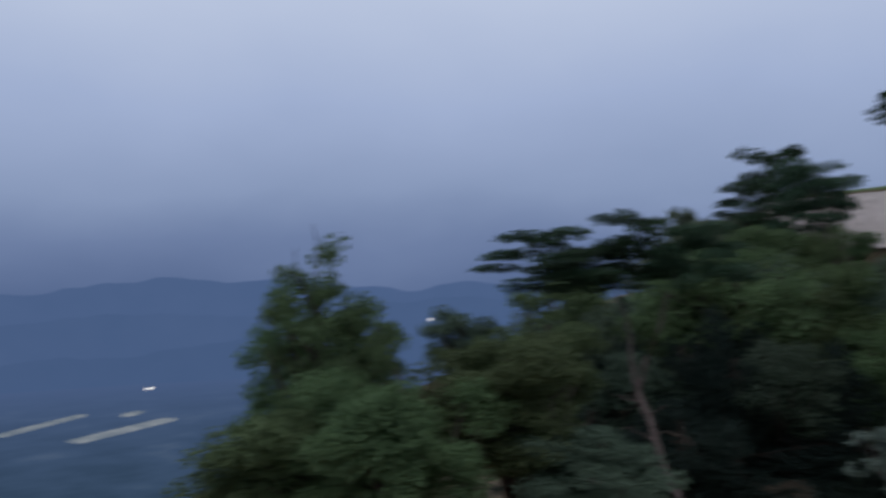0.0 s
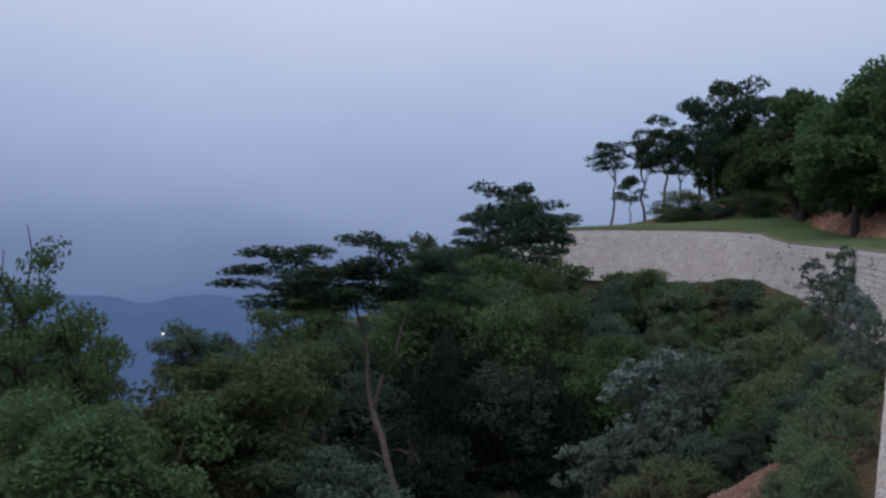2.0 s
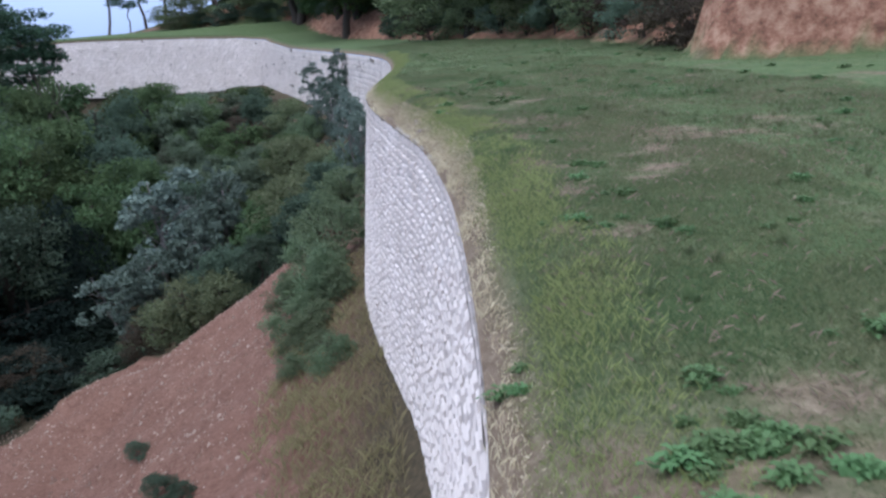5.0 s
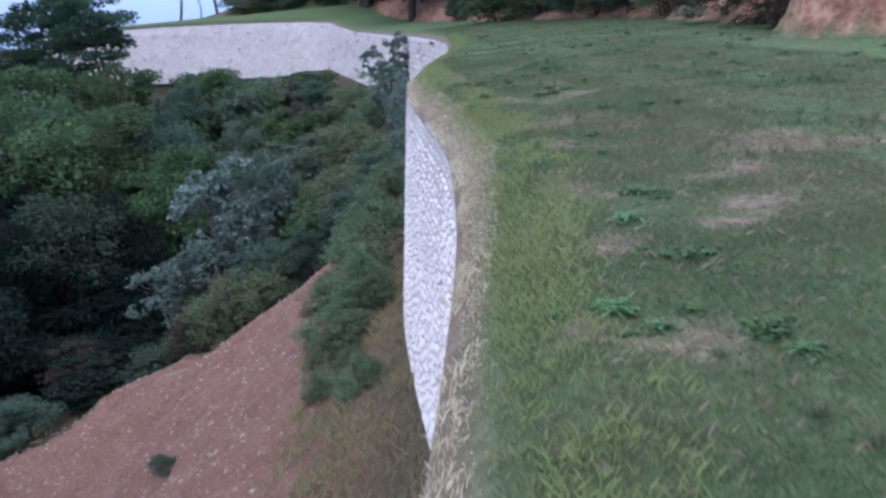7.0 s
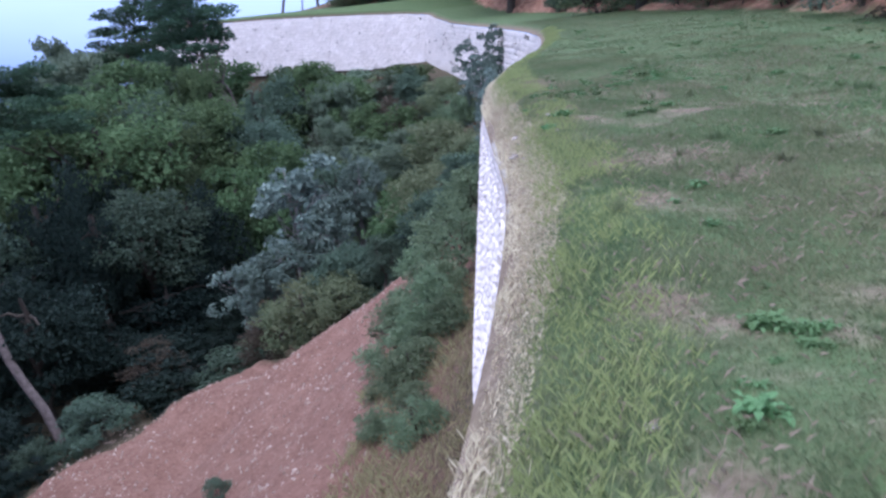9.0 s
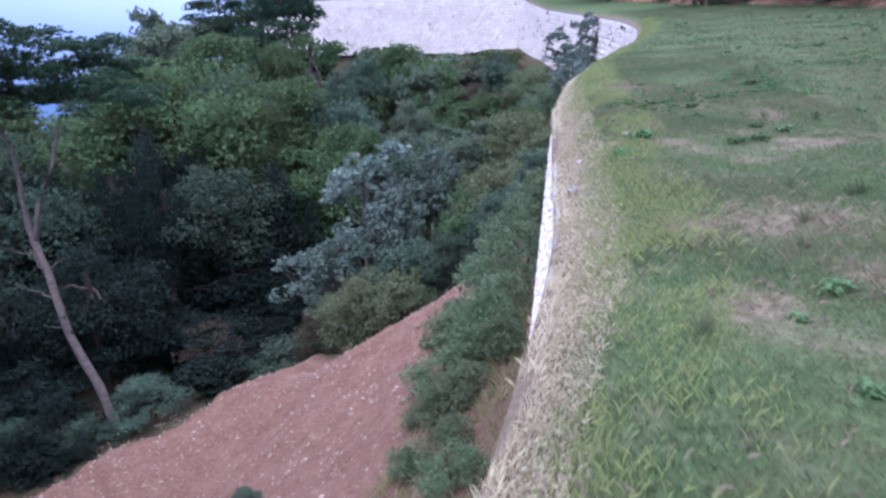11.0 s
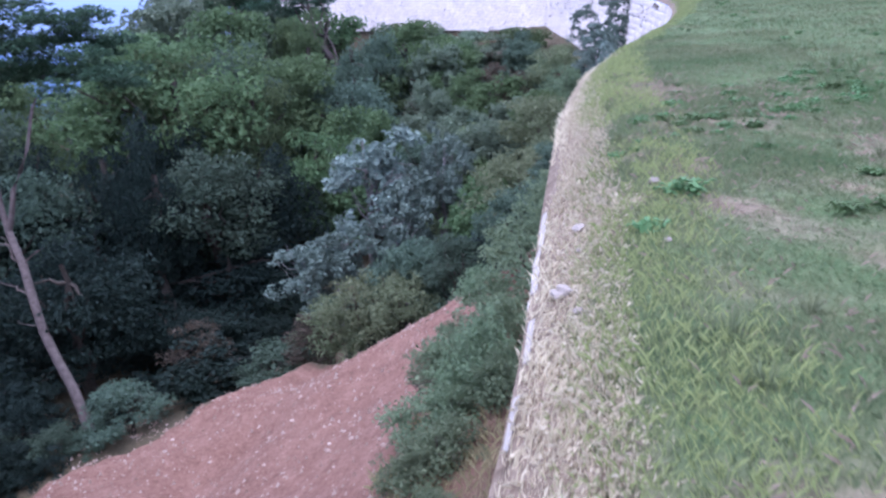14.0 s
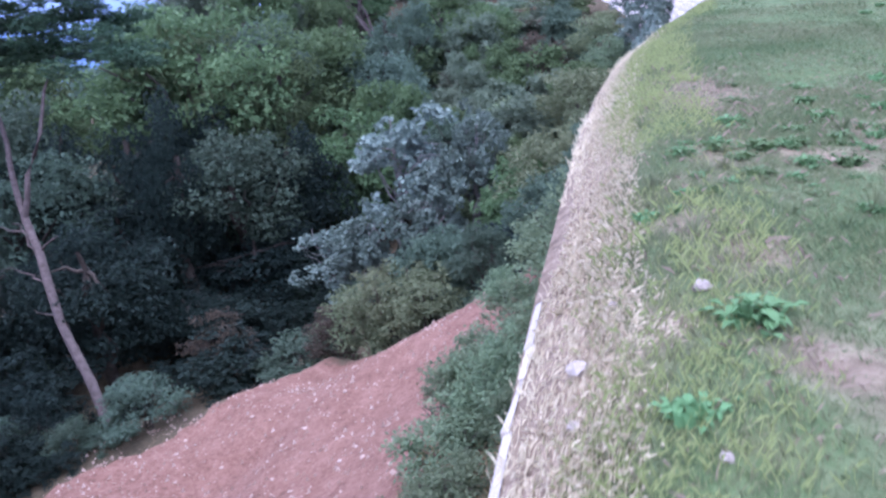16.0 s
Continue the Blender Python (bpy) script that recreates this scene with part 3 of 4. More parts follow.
# crowns and undergrowth with shade put into their leaf colour
SHADED_OAKS = [crown_mesh("crown", 165 + k, M_SHADE_LEAF, 26, 50, 0.078) for k in range(3)]
SHADED_UNDER = crown_mesh("foliage", 176, M_SHADE_LEAF, 20, 20, 0.12, lobe_r=0.36)
PINES = [pine_mesh("crown", 180 + k, 40, 100, 0.07) for k in range(3)]
PINES_FAR = [pine_mesh("crown", 190 + k, 30, 50, 0.10, 0.31) for k in range(3)]
count = [0]


def ground_at(x, y):
    return float(lower_z(x, y)) if x < lip_x(y) else float(upper_z(x, y))


def plant(name, x, y, zc, rx, rz, crown, bark, label, category, group, stems=1, lean=(0, 0), thick=0.035, limbs=9, skirt=0.22):
    """A tree or shrub whose crown has its middle at x, y, zc and the given half width and half height; its trunk stands on the ground."""
    count[0] += 1
    r = np.random.default_rng(1000 + count[0])
    bx, by = x + lean[0], y + lean[1]
    g = ground_at(bx, by)
    top_at = zc + rz
    g = min(g, zc)
    low = g - 0.1 if name == "shrub" else g + skirt * (top_at - g)
    if low < zc - rz:
        zc, rz = (top_at + low) / 2, (top_at - low) / 2
    root = tagged(new(name), label, category, group)
    root.matrix_world = pose(bx, by, g)
    mid = np.array([x - bx, y - by, zc - g])
    tall = mid[2] + rz
    parts = []
    for s in range(stems):
        top = mid + np.array([r.normal(0, 0.25) * rx, r.normal(0, 0.25) * rx, rz * r.uniform(0.3, 0.6)])
        foot = np.array([r.normal(0, 0.05) * rx * (stems > 1), r.normal(0, 0.05) * rx * (stems > 1), -0.3])
        line = bend(foot, top, 0.06, 8, 2000 + count[0] * 5 + s)
        w = max(0.02, thick * tall * (0.6 if stems > 1 else 1))
        parts.append((line, w * np.linspace(1.15, 0.3, 8)))
        for k in range(limbs // stems):
            i = r.integers(3, 7)
            d = unit(np.array([r.normal(), r.normal(), 0.25]))
            end = mid + d * np.array([rx, rx, rz]) * r.uniform(0.6, 0.88)
            parts.append((bend(line[i], end, 0.12, 5, 3000 + count[0] * 40 + k), w * 0.38 * np.linspace(1, 0.2, 5)))
    part("trunk" if stems == 1 else "stem", limbs_mesh("trunk", parts, bark, 6), root)
    c = part("crown" if stems == 1 else "foliage", crown, root)
    c.matrix_basis = pose(*mid, 0, 0, r.uniform(0, 360)) @ Matrix.Diagonal((rx, rx * r.uniform(0.9, 1.1), rz, 1))
    return root


def oak(x, y, zc, rx, rz, kind=OAKS, label="leafy green deciduous tree in the wood below the wall", skirt=0.3):
    return plant("deciduous_tree", x, y, zc, rx * 1.08, rz * 1.12, kind[count[0] % len(kind)], M_BARK, label, "tree", "deciduous trees", skirt=skirt)


# k=4 takes the leaves darkened for shade under the trees
def shrub(x, y, zc, rx, rz, k=0, label="green leafy shrub on the hillside"):
    return plant("shrub", x, y, zc, rx * 1.05, rz * 1.1, BUSHES[k] if k < 4 else SHADED_UNDER, M_BARK, label, "shrub", "shrubs", stems=3, thick=0.02, limbs=9)


def pine(x, y, zc, rx, rz, kind=PINES, lean=(0, 0), label="dark green pine with flat layered crown"):
    return plant("pine_tree", x, y, zc, rx, rz, kind[count[0] % len(kind)], M_BARK_P, label, "tree", "pine trees", lean=lean, thick=0.014, skirt=1.0)


# the wood in the bay below the wall
for x, y, z, rx, rz in ((-29.4, 62, 3.3, 6, 5.3), (-23.1, 58, -2.2, 4.2, 3.9), (-25.3, 72, 1.6, 5, 5), (-30.9, 88, 3.2, 7.0, 3.4), (-19.9, 88, 5.6, 5, 3.5),
                        (-28.5, 70, 4.4, 5.5, 4),
                        (-18.5, 66, -2.0, 4.0, 4.0), (-33, 52, -3, 4.5, 4), (-44, 60, 1, 5.5, 5.5), (-38, 54, -1, 4.5, 5), (-52, 72, 1, 6, 5.5)):
    oak(x, y, z, rx, rz)
# shade below the canopy comes from these crowns' darker leaf colour
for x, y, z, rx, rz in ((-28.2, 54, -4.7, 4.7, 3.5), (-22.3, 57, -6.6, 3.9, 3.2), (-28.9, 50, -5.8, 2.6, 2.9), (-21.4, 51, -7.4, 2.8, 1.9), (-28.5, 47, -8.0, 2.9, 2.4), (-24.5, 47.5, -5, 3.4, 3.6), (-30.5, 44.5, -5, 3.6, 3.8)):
    oak(x, y, z, rx, rz, SHADED_OAKS, "dark green deciduous tree deep in the wood, shade put into its leaf colour")
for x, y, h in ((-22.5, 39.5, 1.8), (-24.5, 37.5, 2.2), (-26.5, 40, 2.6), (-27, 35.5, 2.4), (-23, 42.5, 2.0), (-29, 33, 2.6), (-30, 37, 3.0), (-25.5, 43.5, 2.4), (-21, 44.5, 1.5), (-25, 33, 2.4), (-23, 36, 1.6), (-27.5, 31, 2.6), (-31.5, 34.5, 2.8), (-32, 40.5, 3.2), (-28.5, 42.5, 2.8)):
    shrub(x, y, ground_at(x, y) + h * 0.5, h * 0.9, h * 0.55, 4, "dark green shrub at the edge of the wood, shade put into its leaf colour")
for x, y, z, rx, rz in ((-47.5, 92, 12.2, 3.7, 2.7), (-35.5, 80, 7.6, 4.6, 3.6), (-24.6, 101, 6.6, 4.0, 3.6), (-20.7, 98, 5.4, 4.3, 3.4), (-12.5, 98, 4.6, 4.3, 2.7), (-44.3, 85, 8.2, 5.9, 3.9),
                        (-26.6, 105, 6.4, 6.5, 3.6), (-15.5, 100, 5.2, 5.8, 3.6), (-36.7, 104, 9, 5, 4), (-40, 72, 4, 5.5, 5), (-47, 100, 9, 7, 5), (-16, 112, 5.8, 5, 3.6), (-25, 118, 6.5, 6, 4)):
    oak(x, y, z, rx, rz, OAKS_FAR)
for x, y, z, rx, rz in ((-17.5, 20, 1.2, 2.8, 1.7), (-17.5, 25, 1.3, 3, 2.1), (-14.4, 25, -0.7, 2.3, 1.5), (-26.5, 36, 1.5, 3.4, 2), (-21, 19, -0.8, 3, 2.2)):
    oak(x, y, z, rx, rz, OAKS_NEAR, skirt=0.58)
oak(-36.7, 42, 2.4, 2.6, 1.9, skirt=0.65)
oak(-36.1, 30, -1.9, 3.5, 2.7, skirt=0.6)
for x, y, z, rx, rz in ((-13.0, 57, 0.3, 3.5, 3.1), (-9.6, 58, 0.9, 2.0, 2.3), (-10.9, 55, -2.0, 2.1, 2.0), (-15.4, 54, -4.6, 2.6, 2.4), (-13.4, 53, -3.2, 1.9, 1.9)):
    plant("broadleaf_tree", x, y, z, rx, rz, GREYS[count[0] % 3], M_BARK_G, "pale grey-green tree with large leaves and thin stems", "tree", "grey-green trees", stems=3, thick=0.02, limbs=18, skirt=0.3)
YOUNG = crown_mesh("crown", 155, M_GREY, 24, 9, 0.13, 0.6, lobe_r=0.26, spread=0.8)
young = plant("broadleaf_tree", -2.5, 77, 6.3, 2.3, 1.9, YOUNG, M_BARK_G, "thin young tree with large leaves against the wall", "tree", "grey-green trees", stems=2, thick=0.02, limbs=12)
yb = young.matrix_world.translation
for k, (x, y, z, rx, rz) in enumerate(((-1.7, 77, 8.6, 1.5, 1.9), (-3.8, 77, 8.0, 1.4, 1.5), (-0.5, 76.5, 7.6, 1.0, 1.4), (-3.1, 76, 4.3, 2.0, 1.9))):
    c = part("crown", YOUNG, young)
    c.matrix_basis = pose(x - yb.x, y - yb.y, z - yb.z, 0, 0, 77 * k) @ Matrix.Diagonal((rx, rx, rz, 1))
for x, y, z, rx, rz, k in ((-9, 46, -3.4, 2, 1.8, 0), (-6.1, 47, -2, 1.9, 1.4, 2), (-7.4, 45.2, -3.2, 1.7, 1.3, 0), (-10.4, 46.4, -4.6, 1.7, 1.4, 0), (-5.4, 45.4, -1.2, 1.4, 1.2, 2), (-11.8, 46.6, -5.6, 1.4, 1.2, 3), (-8.2, 47.5, -2.0, 2.2, 1.8, 2), (-8.9, 60, -2.3, 2.4, 1.8, 0), (-10.6, 72, -0.5, 3.3, 2.5, 0), (-10.7, 82, 2.3, 3.3, 2.9, 3), (-11.4, 96, 4, 4.2, 3.0, 3),
                           (-14.6, 46, -8, 0.8, 0.6, 2), (-13.4, 48, -7.2, 1.1, 1.5, 1), (-3.4, 46, 0.2, 1.7, 1.5, 2), (-4.5, 54, 0.0, 2.6, 2.2, 0), (-5, 66, 2, 3.2, 2.4, 0),
                           (-12.1, 64, 0.6, 3.4, 2.4, 2), (-1.8, 50, 1.2, 2, 1.8, 2)):
    shrub(x, y, z, rx, rz, k)
for k, (x, y, z, rx, rz) in enumerate(((-18.7, 42.6, -7.4, 2, 1.2), (-2.2, 32.2, -1.6, 1.0, 0.9), (-2.5, 38.2, -0.9, 1.1, 1.3), (-1.8, 34.6, -0.7, 1.3, 1.4), (-1.0, 37, 0.3, 1.3, 1.5), (-1.7, 30.6, -1.7, 1.1, 1.1), (-0.9, 32.6, -0.9, 1.0, 1.2), (-1.5, 33.4, -0.6, 1.2, 1.5), (-1.3, 28.6, -1.9, 0.8, 0.8), (-2.6, 36.2, -1.6, 1.0, 1.1), (-2.3, 30.7, -1.9, 0.9, 0.9), (-2.5, 33.4, -1.8, 1.2, 1.1), (-1.0, 27.0, -1.5, 0.7, 0.8), (-2.2, 28.4, -2.2, 0.7, 0.7), (-3.0, 35.4, -1.7, 1.0, 0.9), (-1.9, 41.2, 0.4, 1.5, 1.4), (-21.0, 40.9, -8.6, 1.3, 1.0), (-22.6, 41.2, -8.6, 1.5, 1.3), (-21.8, 39.6, -9.2, 1.0, 0.8), (-22.5, 38.5, -9.0, 1.2, 1.1), (-23.6, 40.3, -8.8, 1.4, 1.3), (-21.8, 38.8, -9.5, 0.8, 0.8), (-20.9, 39.2, -9.4, 0.8, 0.7), (-20.2, 40.0, -9.1, 0.8, 0.7), (-19.7, 41.2, -8.7, 0.9, 0.8), (-0.6, 42, 1.2, 1.6, 1.6))):
    shrub(x, y, z, rx, rz, 1 if x > -10 else (2 if k % 4 == 0 else 4), "bluish green shrub at the edge of the clay slip")
plant("broadleaf_tree", -1.6, 66, 4.9, 1.7, 2.9, YOUNG, M_BARK_G, "thin young tree with large leaves against the wall", "tree", "grey-green trees", stems=2, thick=0.02, limbs=12, skirt=0.1)
for x, y, z, rx, rz in ((0.1, 50, 3.3, 1.2, 2.6), (-0.4, 56, 4.0, 1.4, 2.7)):
    plant("broadleaf_tree", x, y, z, rx, rz, YOUNG, M_BARK_G, "thin young tree with large leaves against the wall", "tree", "grey-green trees", stems=2, thick=0.02, limbs=12, skirt=0.1)
for x, y, z, rx, rz, k in ((-5.2, 75, 3.9, 2.0, 1.7, 1), (-1.1, 58, 1.6, 1.9, 1.9, 1), (-3.4, 62, 1.2, 2.2, 2.0, 0), (-7.0, 84, 5.2, 2.2, 2.0, 0), (-0.4, 50, 0.9, 1.2, 1.5, 0)):
    shrub(x, y, z, rx, rz, k, "green shrub at the foot of the retaining wall")
for x, y, h in ((-5.8, 26.0, 0.9), (-8.3, 32.1, 0.8), (-5.1, 25.2, 0.6)):
    shrub(x, y, ground_at(x, y) + h * 0.4, h * 0.7, h * 0.5, 2, "small low shrub growing on the clay slip")
shrub(-18.2, 47, -7.1, 1.8, 1.5, 3, "withered brown shrub under the trees")
for x, y, z, rx, rz in ((-30, 156, 34, 5, 4), (-23.5, 154, 35, 5, 5), (-15, 156, 38, 6, 6), (-11, 150, 36, 6, 6)):
    pine(x, y, z, rx, rz, PINES_FAR, label="tall dark pine on the crest above the far wall")
pine(-35.8, 97, 14.2, 6.6, 4.4, lean=(6.6, -1))
pine(-43.5, 97, 13.8, 4.4, 3.4, lean=(1.5, 0))
pine(-49.9, 120, 19.4, 6.7, 5.4, PINES_FAR)
shrub(-46.4, 115, 14.4, 8.5, 3.4, 2)

sparse = crown_mesh("crown", 150, M_OAK2, 48, 30, 0.06, 0.5, lobe_r=0.24, sprays=6, spread=0.8)
for x, y, z, rx, rz in ((-23.4, 22, 4.6, 2.9, 2.3), (-26.6, 22.6, 3.4, 2.4, 2.2), (-21.2, 21.5, 3.0, 2.0, 1.6)):
    plant("deciduous_tree", x, y, z, rx, rz, sparse, M_BARK, "open leafy treetop with dark branches showing", "tree", "deciduous trees", limbs=22, skirt=0.5, thick=0.018)
# middles of the treetops that make up the roof of the wood: x, y, z, half width, half height
ROOF = ((-29.2, 62, 5.0, 4.2, 2.9), (-30.5, 75, 5.6, 3.8, 3.0), (-30.2, 85, 7.2, 3.2, 3.2), (-23.5, 85, 6.8, 3.2, 2.9), (-18.1, 85, 5.8, 3.2, 2.7), (-12.0, 80, 3.2, 3.0, 2.5), (-10.0, 88, 6.0, 2.5, 2.2),
        (-15.1, 76, 2.6, 2.0, 1.8), (-6.1, 72, 1.9, 2.0, 1.8), (-9.1, 66, 0.5, 2.4, 2.4), (-6.6, 60, -0.9, 2.2, 1.8), (-20.5, 72, 3.6, 3.4, 3.0), (-24.5, 66, 2.6, 3.2, 3.0), (-17.5, 66, 0.6, 3.0, 2.8))
for k, (x, y, z, rx, rz) in enumerate(ROOF):
    oak(x, y, z, rx, rz, OAKS if x < -20 else OAKS_FAR, skirt=0.15)
wr = np.random.default_rng(67)
tops = np.array(ROOF)
for k in range(80):
    x, y = wr.uniform(-42, -4), wr.uniform(54, 108)
    w = 1 / (np.hypot(tops[:, 0] - x, tops[:, 1] - y) ** 2 + 4)
    z = (w * tops[:, 2]).sum() / w.sum() - wr.uniform(2.0, 4.5)
    if x > float(lip_x(y)) - 5 or (-18 < x < -7 and y < 62) or z < ground_at(x, y):
        continue
    oak(x, y, z, wr.uniform(2.2, 3.4), wr.uniform(1.8, 2.8), SHADED_OAKS if x < -20 and y < 66 else (OAKS if x < -20 else OAKS_FAR), skirt=0.1)
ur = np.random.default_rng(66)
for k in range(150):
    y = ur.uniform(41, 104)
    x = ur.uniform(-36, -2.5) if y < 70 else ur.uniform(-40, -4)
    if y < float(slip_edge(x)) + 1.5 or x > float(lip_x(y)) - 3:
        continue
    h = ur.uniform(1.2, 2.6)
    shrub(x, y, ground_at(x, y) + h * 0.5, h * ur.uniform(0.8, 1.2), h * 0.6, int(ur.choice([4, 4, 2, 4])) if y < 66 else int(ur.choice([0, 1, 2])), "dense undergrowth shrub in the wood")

# the hill behind the meadow
for x, y, h, rr, k in ((12.6, 34.5, 2.6, 1.7, 3), (13.4, 37.5, 3.4, 2.2, 3), (13.6, 42, 3.0, 2.3, 2), (14.2, 47, 3.8, 2.6, 3), (13.8, 52, 3.4, 2.4, 0), (13.2, 57, 3.2, 2.4, 2), (12.4, 62, 3.0, 2.4, 0), (11.4, 67, 3.2, 2.6, 2),
                       (10.2, 73, 3.4, 2.6, 0), (8.8, 80, 3.2, 2.6, 2), (7.2, 87, 3.0, 2.6, 3), (4.6, 98, 2.6, 2.0, 2), (3.0, 122, 2.0, 1.6, 2), (-1.0, 130, 1.8, 1.5, 0), (-6.0, 144, 2.0, 1.6, 2), (-14.0, 150, 2.0, 1.6, 2), (-19.0, 151, 2.2, 1.8, 0)):
    shrub(x, y, ground_at(x, y) + h * 0.5, rr, h * 0.55, k, "dense shrub along the foot of the wooded hill")
for x, y, z, rx, rz in ((11.9, 72, 22.0, 5.6, 5.6), (15.8, 64, 18.6, 5.2, 5.4), (18.8, 58, 16.6, 4.8, 5.2), (16.4, 56, 13.0, 4.2, 3.4), (9.8, 74, 17.6, 4.6, 4.6), (13.4, 66, 14.6, 4.0, 3.4), (6.6, 95, 25.4, 6.0, 6.2), (0.9, 117, 28.1, 6.7, 7.4), (-6.8, 140.5, 32, 6.5, 7.2), (2.0, 117.5, 23.3, 5.5, 6.2), (-1.6, 124, 29.4, 6.2, 7.6), (-8.9, 139, 30.4, 6.0, 7.8), (-4.9, 135.4, 23.8, 4.6, 4.4), (-17.0, 152, 31.5, 5.6, 6.6), (-24.5, 157, 31.6, 4.6, 5.6), (24, 54, 17, 5.5, 5), (14.5, 74, 25.0, 4.6, 5.6), (17.5, 68, 23.5, 4.4, 5.4), (13.6, 62, 13.2, 5.2, 4.4), (-0.9, 112, 22.6, 7.6, 6.1), (12.2, 90, 22.6, 7.8, 7.2), (20.9, 75, 20, 7.3, 6.3), (24.4, 62, 16.6, 5.5, 5.1), (7.4, 112, 28.5, 8, 7), (-8.3, 138, 31, 8, 8), (-16, 157, 30, 6, 6), (-9, 150, 30, 6, 6.5), (-22, 162, 32, 5, 6), (-19.5, 165, 36.3, 6.8, 6.8)):
    oak(x, y, z, rx, rz, HILL, "dark leafy tree on the hill behind the meadow", skirt=0.12)
for x, y, z, rx, rz in ((-41.6, 150, 33.8, 4.2, 3.1), (-33.1, 155, 36.6, 5.4, 5.4), (-27, 158, 38.8, 5.4, 6.5), (-20.6, 160, 40.9, 6.6, 7.7), (-36.7, 156, 36, 3.2, 4.3), (-38, 150, 27.3, 3.1, 2.6)):
    pine(x, y, z, rx, rz, PINES_FAR, label="tall dark pine on the crest above the far wall")
for x, y, z, rx, rz, k in ((17, 50, 10, 4.1, 2.4, 3), (7, 78, 13, 4.6, 2.8, 0), (-28.7, 150, 25, 6.2, 2.3, 0), (-21.2, 148, 23.6, 3.1, 1.8, 2), (-16, 147, 22.6, 2.5, 1.6, 2), (5.2, 95, 13.6, 1.9, 1.8, 2)):
    shrub(x, y, z, rx, rz, k, "shrub along the foot of the wooded hill")
for x, y, rr, h, k in ((-30, 147, 3.0, 2.6, 0), (-26, 149, 2.6, 3.0, 2), (-22, 148, 2.6, 2.4, 2), (-18, 149, 3.0, 3.2, 0), (-14.5, 148, 2.4, 2.4, 2), (-11, 145, 2.2, 2.6, 2), (-8.5, 142, 2.2, 2.4, 0), (-3.5, 131, 2.2, 2.6, 2), (1.0, 118, 2.4, 2.8, 2)):
    shrub(x, y, ground_at(x, y) + h * 0.5, rr, h * 0.6, k, "shrub along the top of the clay bank")
hr = np.random.default_rng(55)
for yy in range(38, 150, 6):
    for row in range(3):
        y = yy + hr.uniform(-2.5, 2.5)
        x = float(back_x(y)) + 3 + row * 7.5 + hr.uniform(-2, 2)
        g = ground_at(x, y)
        h = hr.uniform(6, 9) if row else hr.uniform(3, 6)
        rr = hr.uniform(3.0, 4.6) if row else hr.uniform(2, 3.2)
        if y > 102 and row == 0:
            continue
        if hr.uniform() < 0.2 and row:
            pine(x, y, g + h, rr, h * 0.5, PINES_FAR, label="dark pine on the hill behind the meadow")
        else:
            oak(x, y, g + h * 0.75, rr, h * 0.5, HILL, "dark leafy tree on the hill behind the meadow")

# the leaning pine with a forked trunk
fork = tagged(new("pine_tree"), "tall pine with a pale forked leaning trunk", "tree", "pine trees")
f0 = np.array([-20.6, 42.7, ground_at(-20.6, 42.7) - 0.1])
fork.matrix_world = Matrix.Translation(f0)
F1 = np.array([-26.1, 45.5, -1.2]) - f0
bole = np.array([(-20.6, 42.7, f0[2] - 0.2), (-21.6, 43.1, -7.4), (-22.7, 43.6, -6.3), (-23.6, 44.0, -5.2), (-24.5, 44.6, -3.8), (-25.1, 45.0, -2.6), (-25.7, 45.3, -1.8), (-26.1, 45.5, -1.2)]) - f0
left_fork = np.array([(-26.1, 45.5, -1.2), (-26.5, 45.7, -0.2), (-26.7, 45.8, 0.9), (-26.75, 45.9, 1.9), (-27.0, 46.0, 3.0), (-27.8, 46.2, 4.6), (-28.2, 46.2, 6.2)]) - f0
right_fork = np.array([(-26.1, 45.5, -1.2), (-25.75, 45.5, -0.3), (-25.5, 45.5, 0.7), (-25.0, 45.6, 1.6), (-24.6, 45.7, 2.5), (-24.3, 46.0, 4.2), (-23.6, 46.2, 5.6)]) - f0
part("trunk", limbs_mesh("trunk", [(bole, np.linspace(0.22, 0.17, 8)), (left_fork, np.linspace(0.15, 0.06, 7)), (right_fork, np.linspace(0.14, 0.05, 7))], M_BARK_P, 10), fork)
for k, (i, dx, dy, dz) in enumerate(((4, -2.2, -0.3, 0.5), (5, -1.6, 0.3, 1.2), (6, -1.8, -0.5, 0.4), (5, 1.4, -0.2, 0.9), (3, -1.5, 0.2, 0.3))):
    part("dead_limb", limbs_mesh("dead_limb", [(bend(bole[i], bole[i] + np.array([dx, dy, dz]), 0.14, 6, 60 + k), np.linspace(0.05, 0.012, 6))], M_BARK_P, 5), fork, "thin dead limb")
for k, (dx, dy, dz, rx, rz) in enumerate(((-6.8, 0.3, 7.6, 5.2, 2.2), (-0.8, 0.8, 8.0, 4.4, 2.3), (-3.4, -0.7, 6.9, 3.8, 1.5), (3.4, 1.6, 7.4, 3.2, 2.0))):
    c = part("crown", PINES[k % 3], fork)
    c.matrix_basis = Matrix.Translation(F1 + np.array([dx, dy, dz])) @ Matrix.Diagonal((rx, rx, rz, 1))

# bare twigs above the wood
for x, y, z, tx, tz in ((-24.2, 22, 4.4, -0.2, 3.0), (-24.4, 22, 4.4, -1.2, 2.2)):
    tw = tagged(new("bare_branch", limbs_mesh("bare_branch", [(bend((0, 0, -4.0), (tx, 0, tz), 0.05, 7, int(tz * 10)), np.linspace(0.07, 0.015, 7))], M_BARK, 5)), "bare dead branch rising above the treetops", "branch")
    tw.matrix_world = pose(x, y, z)

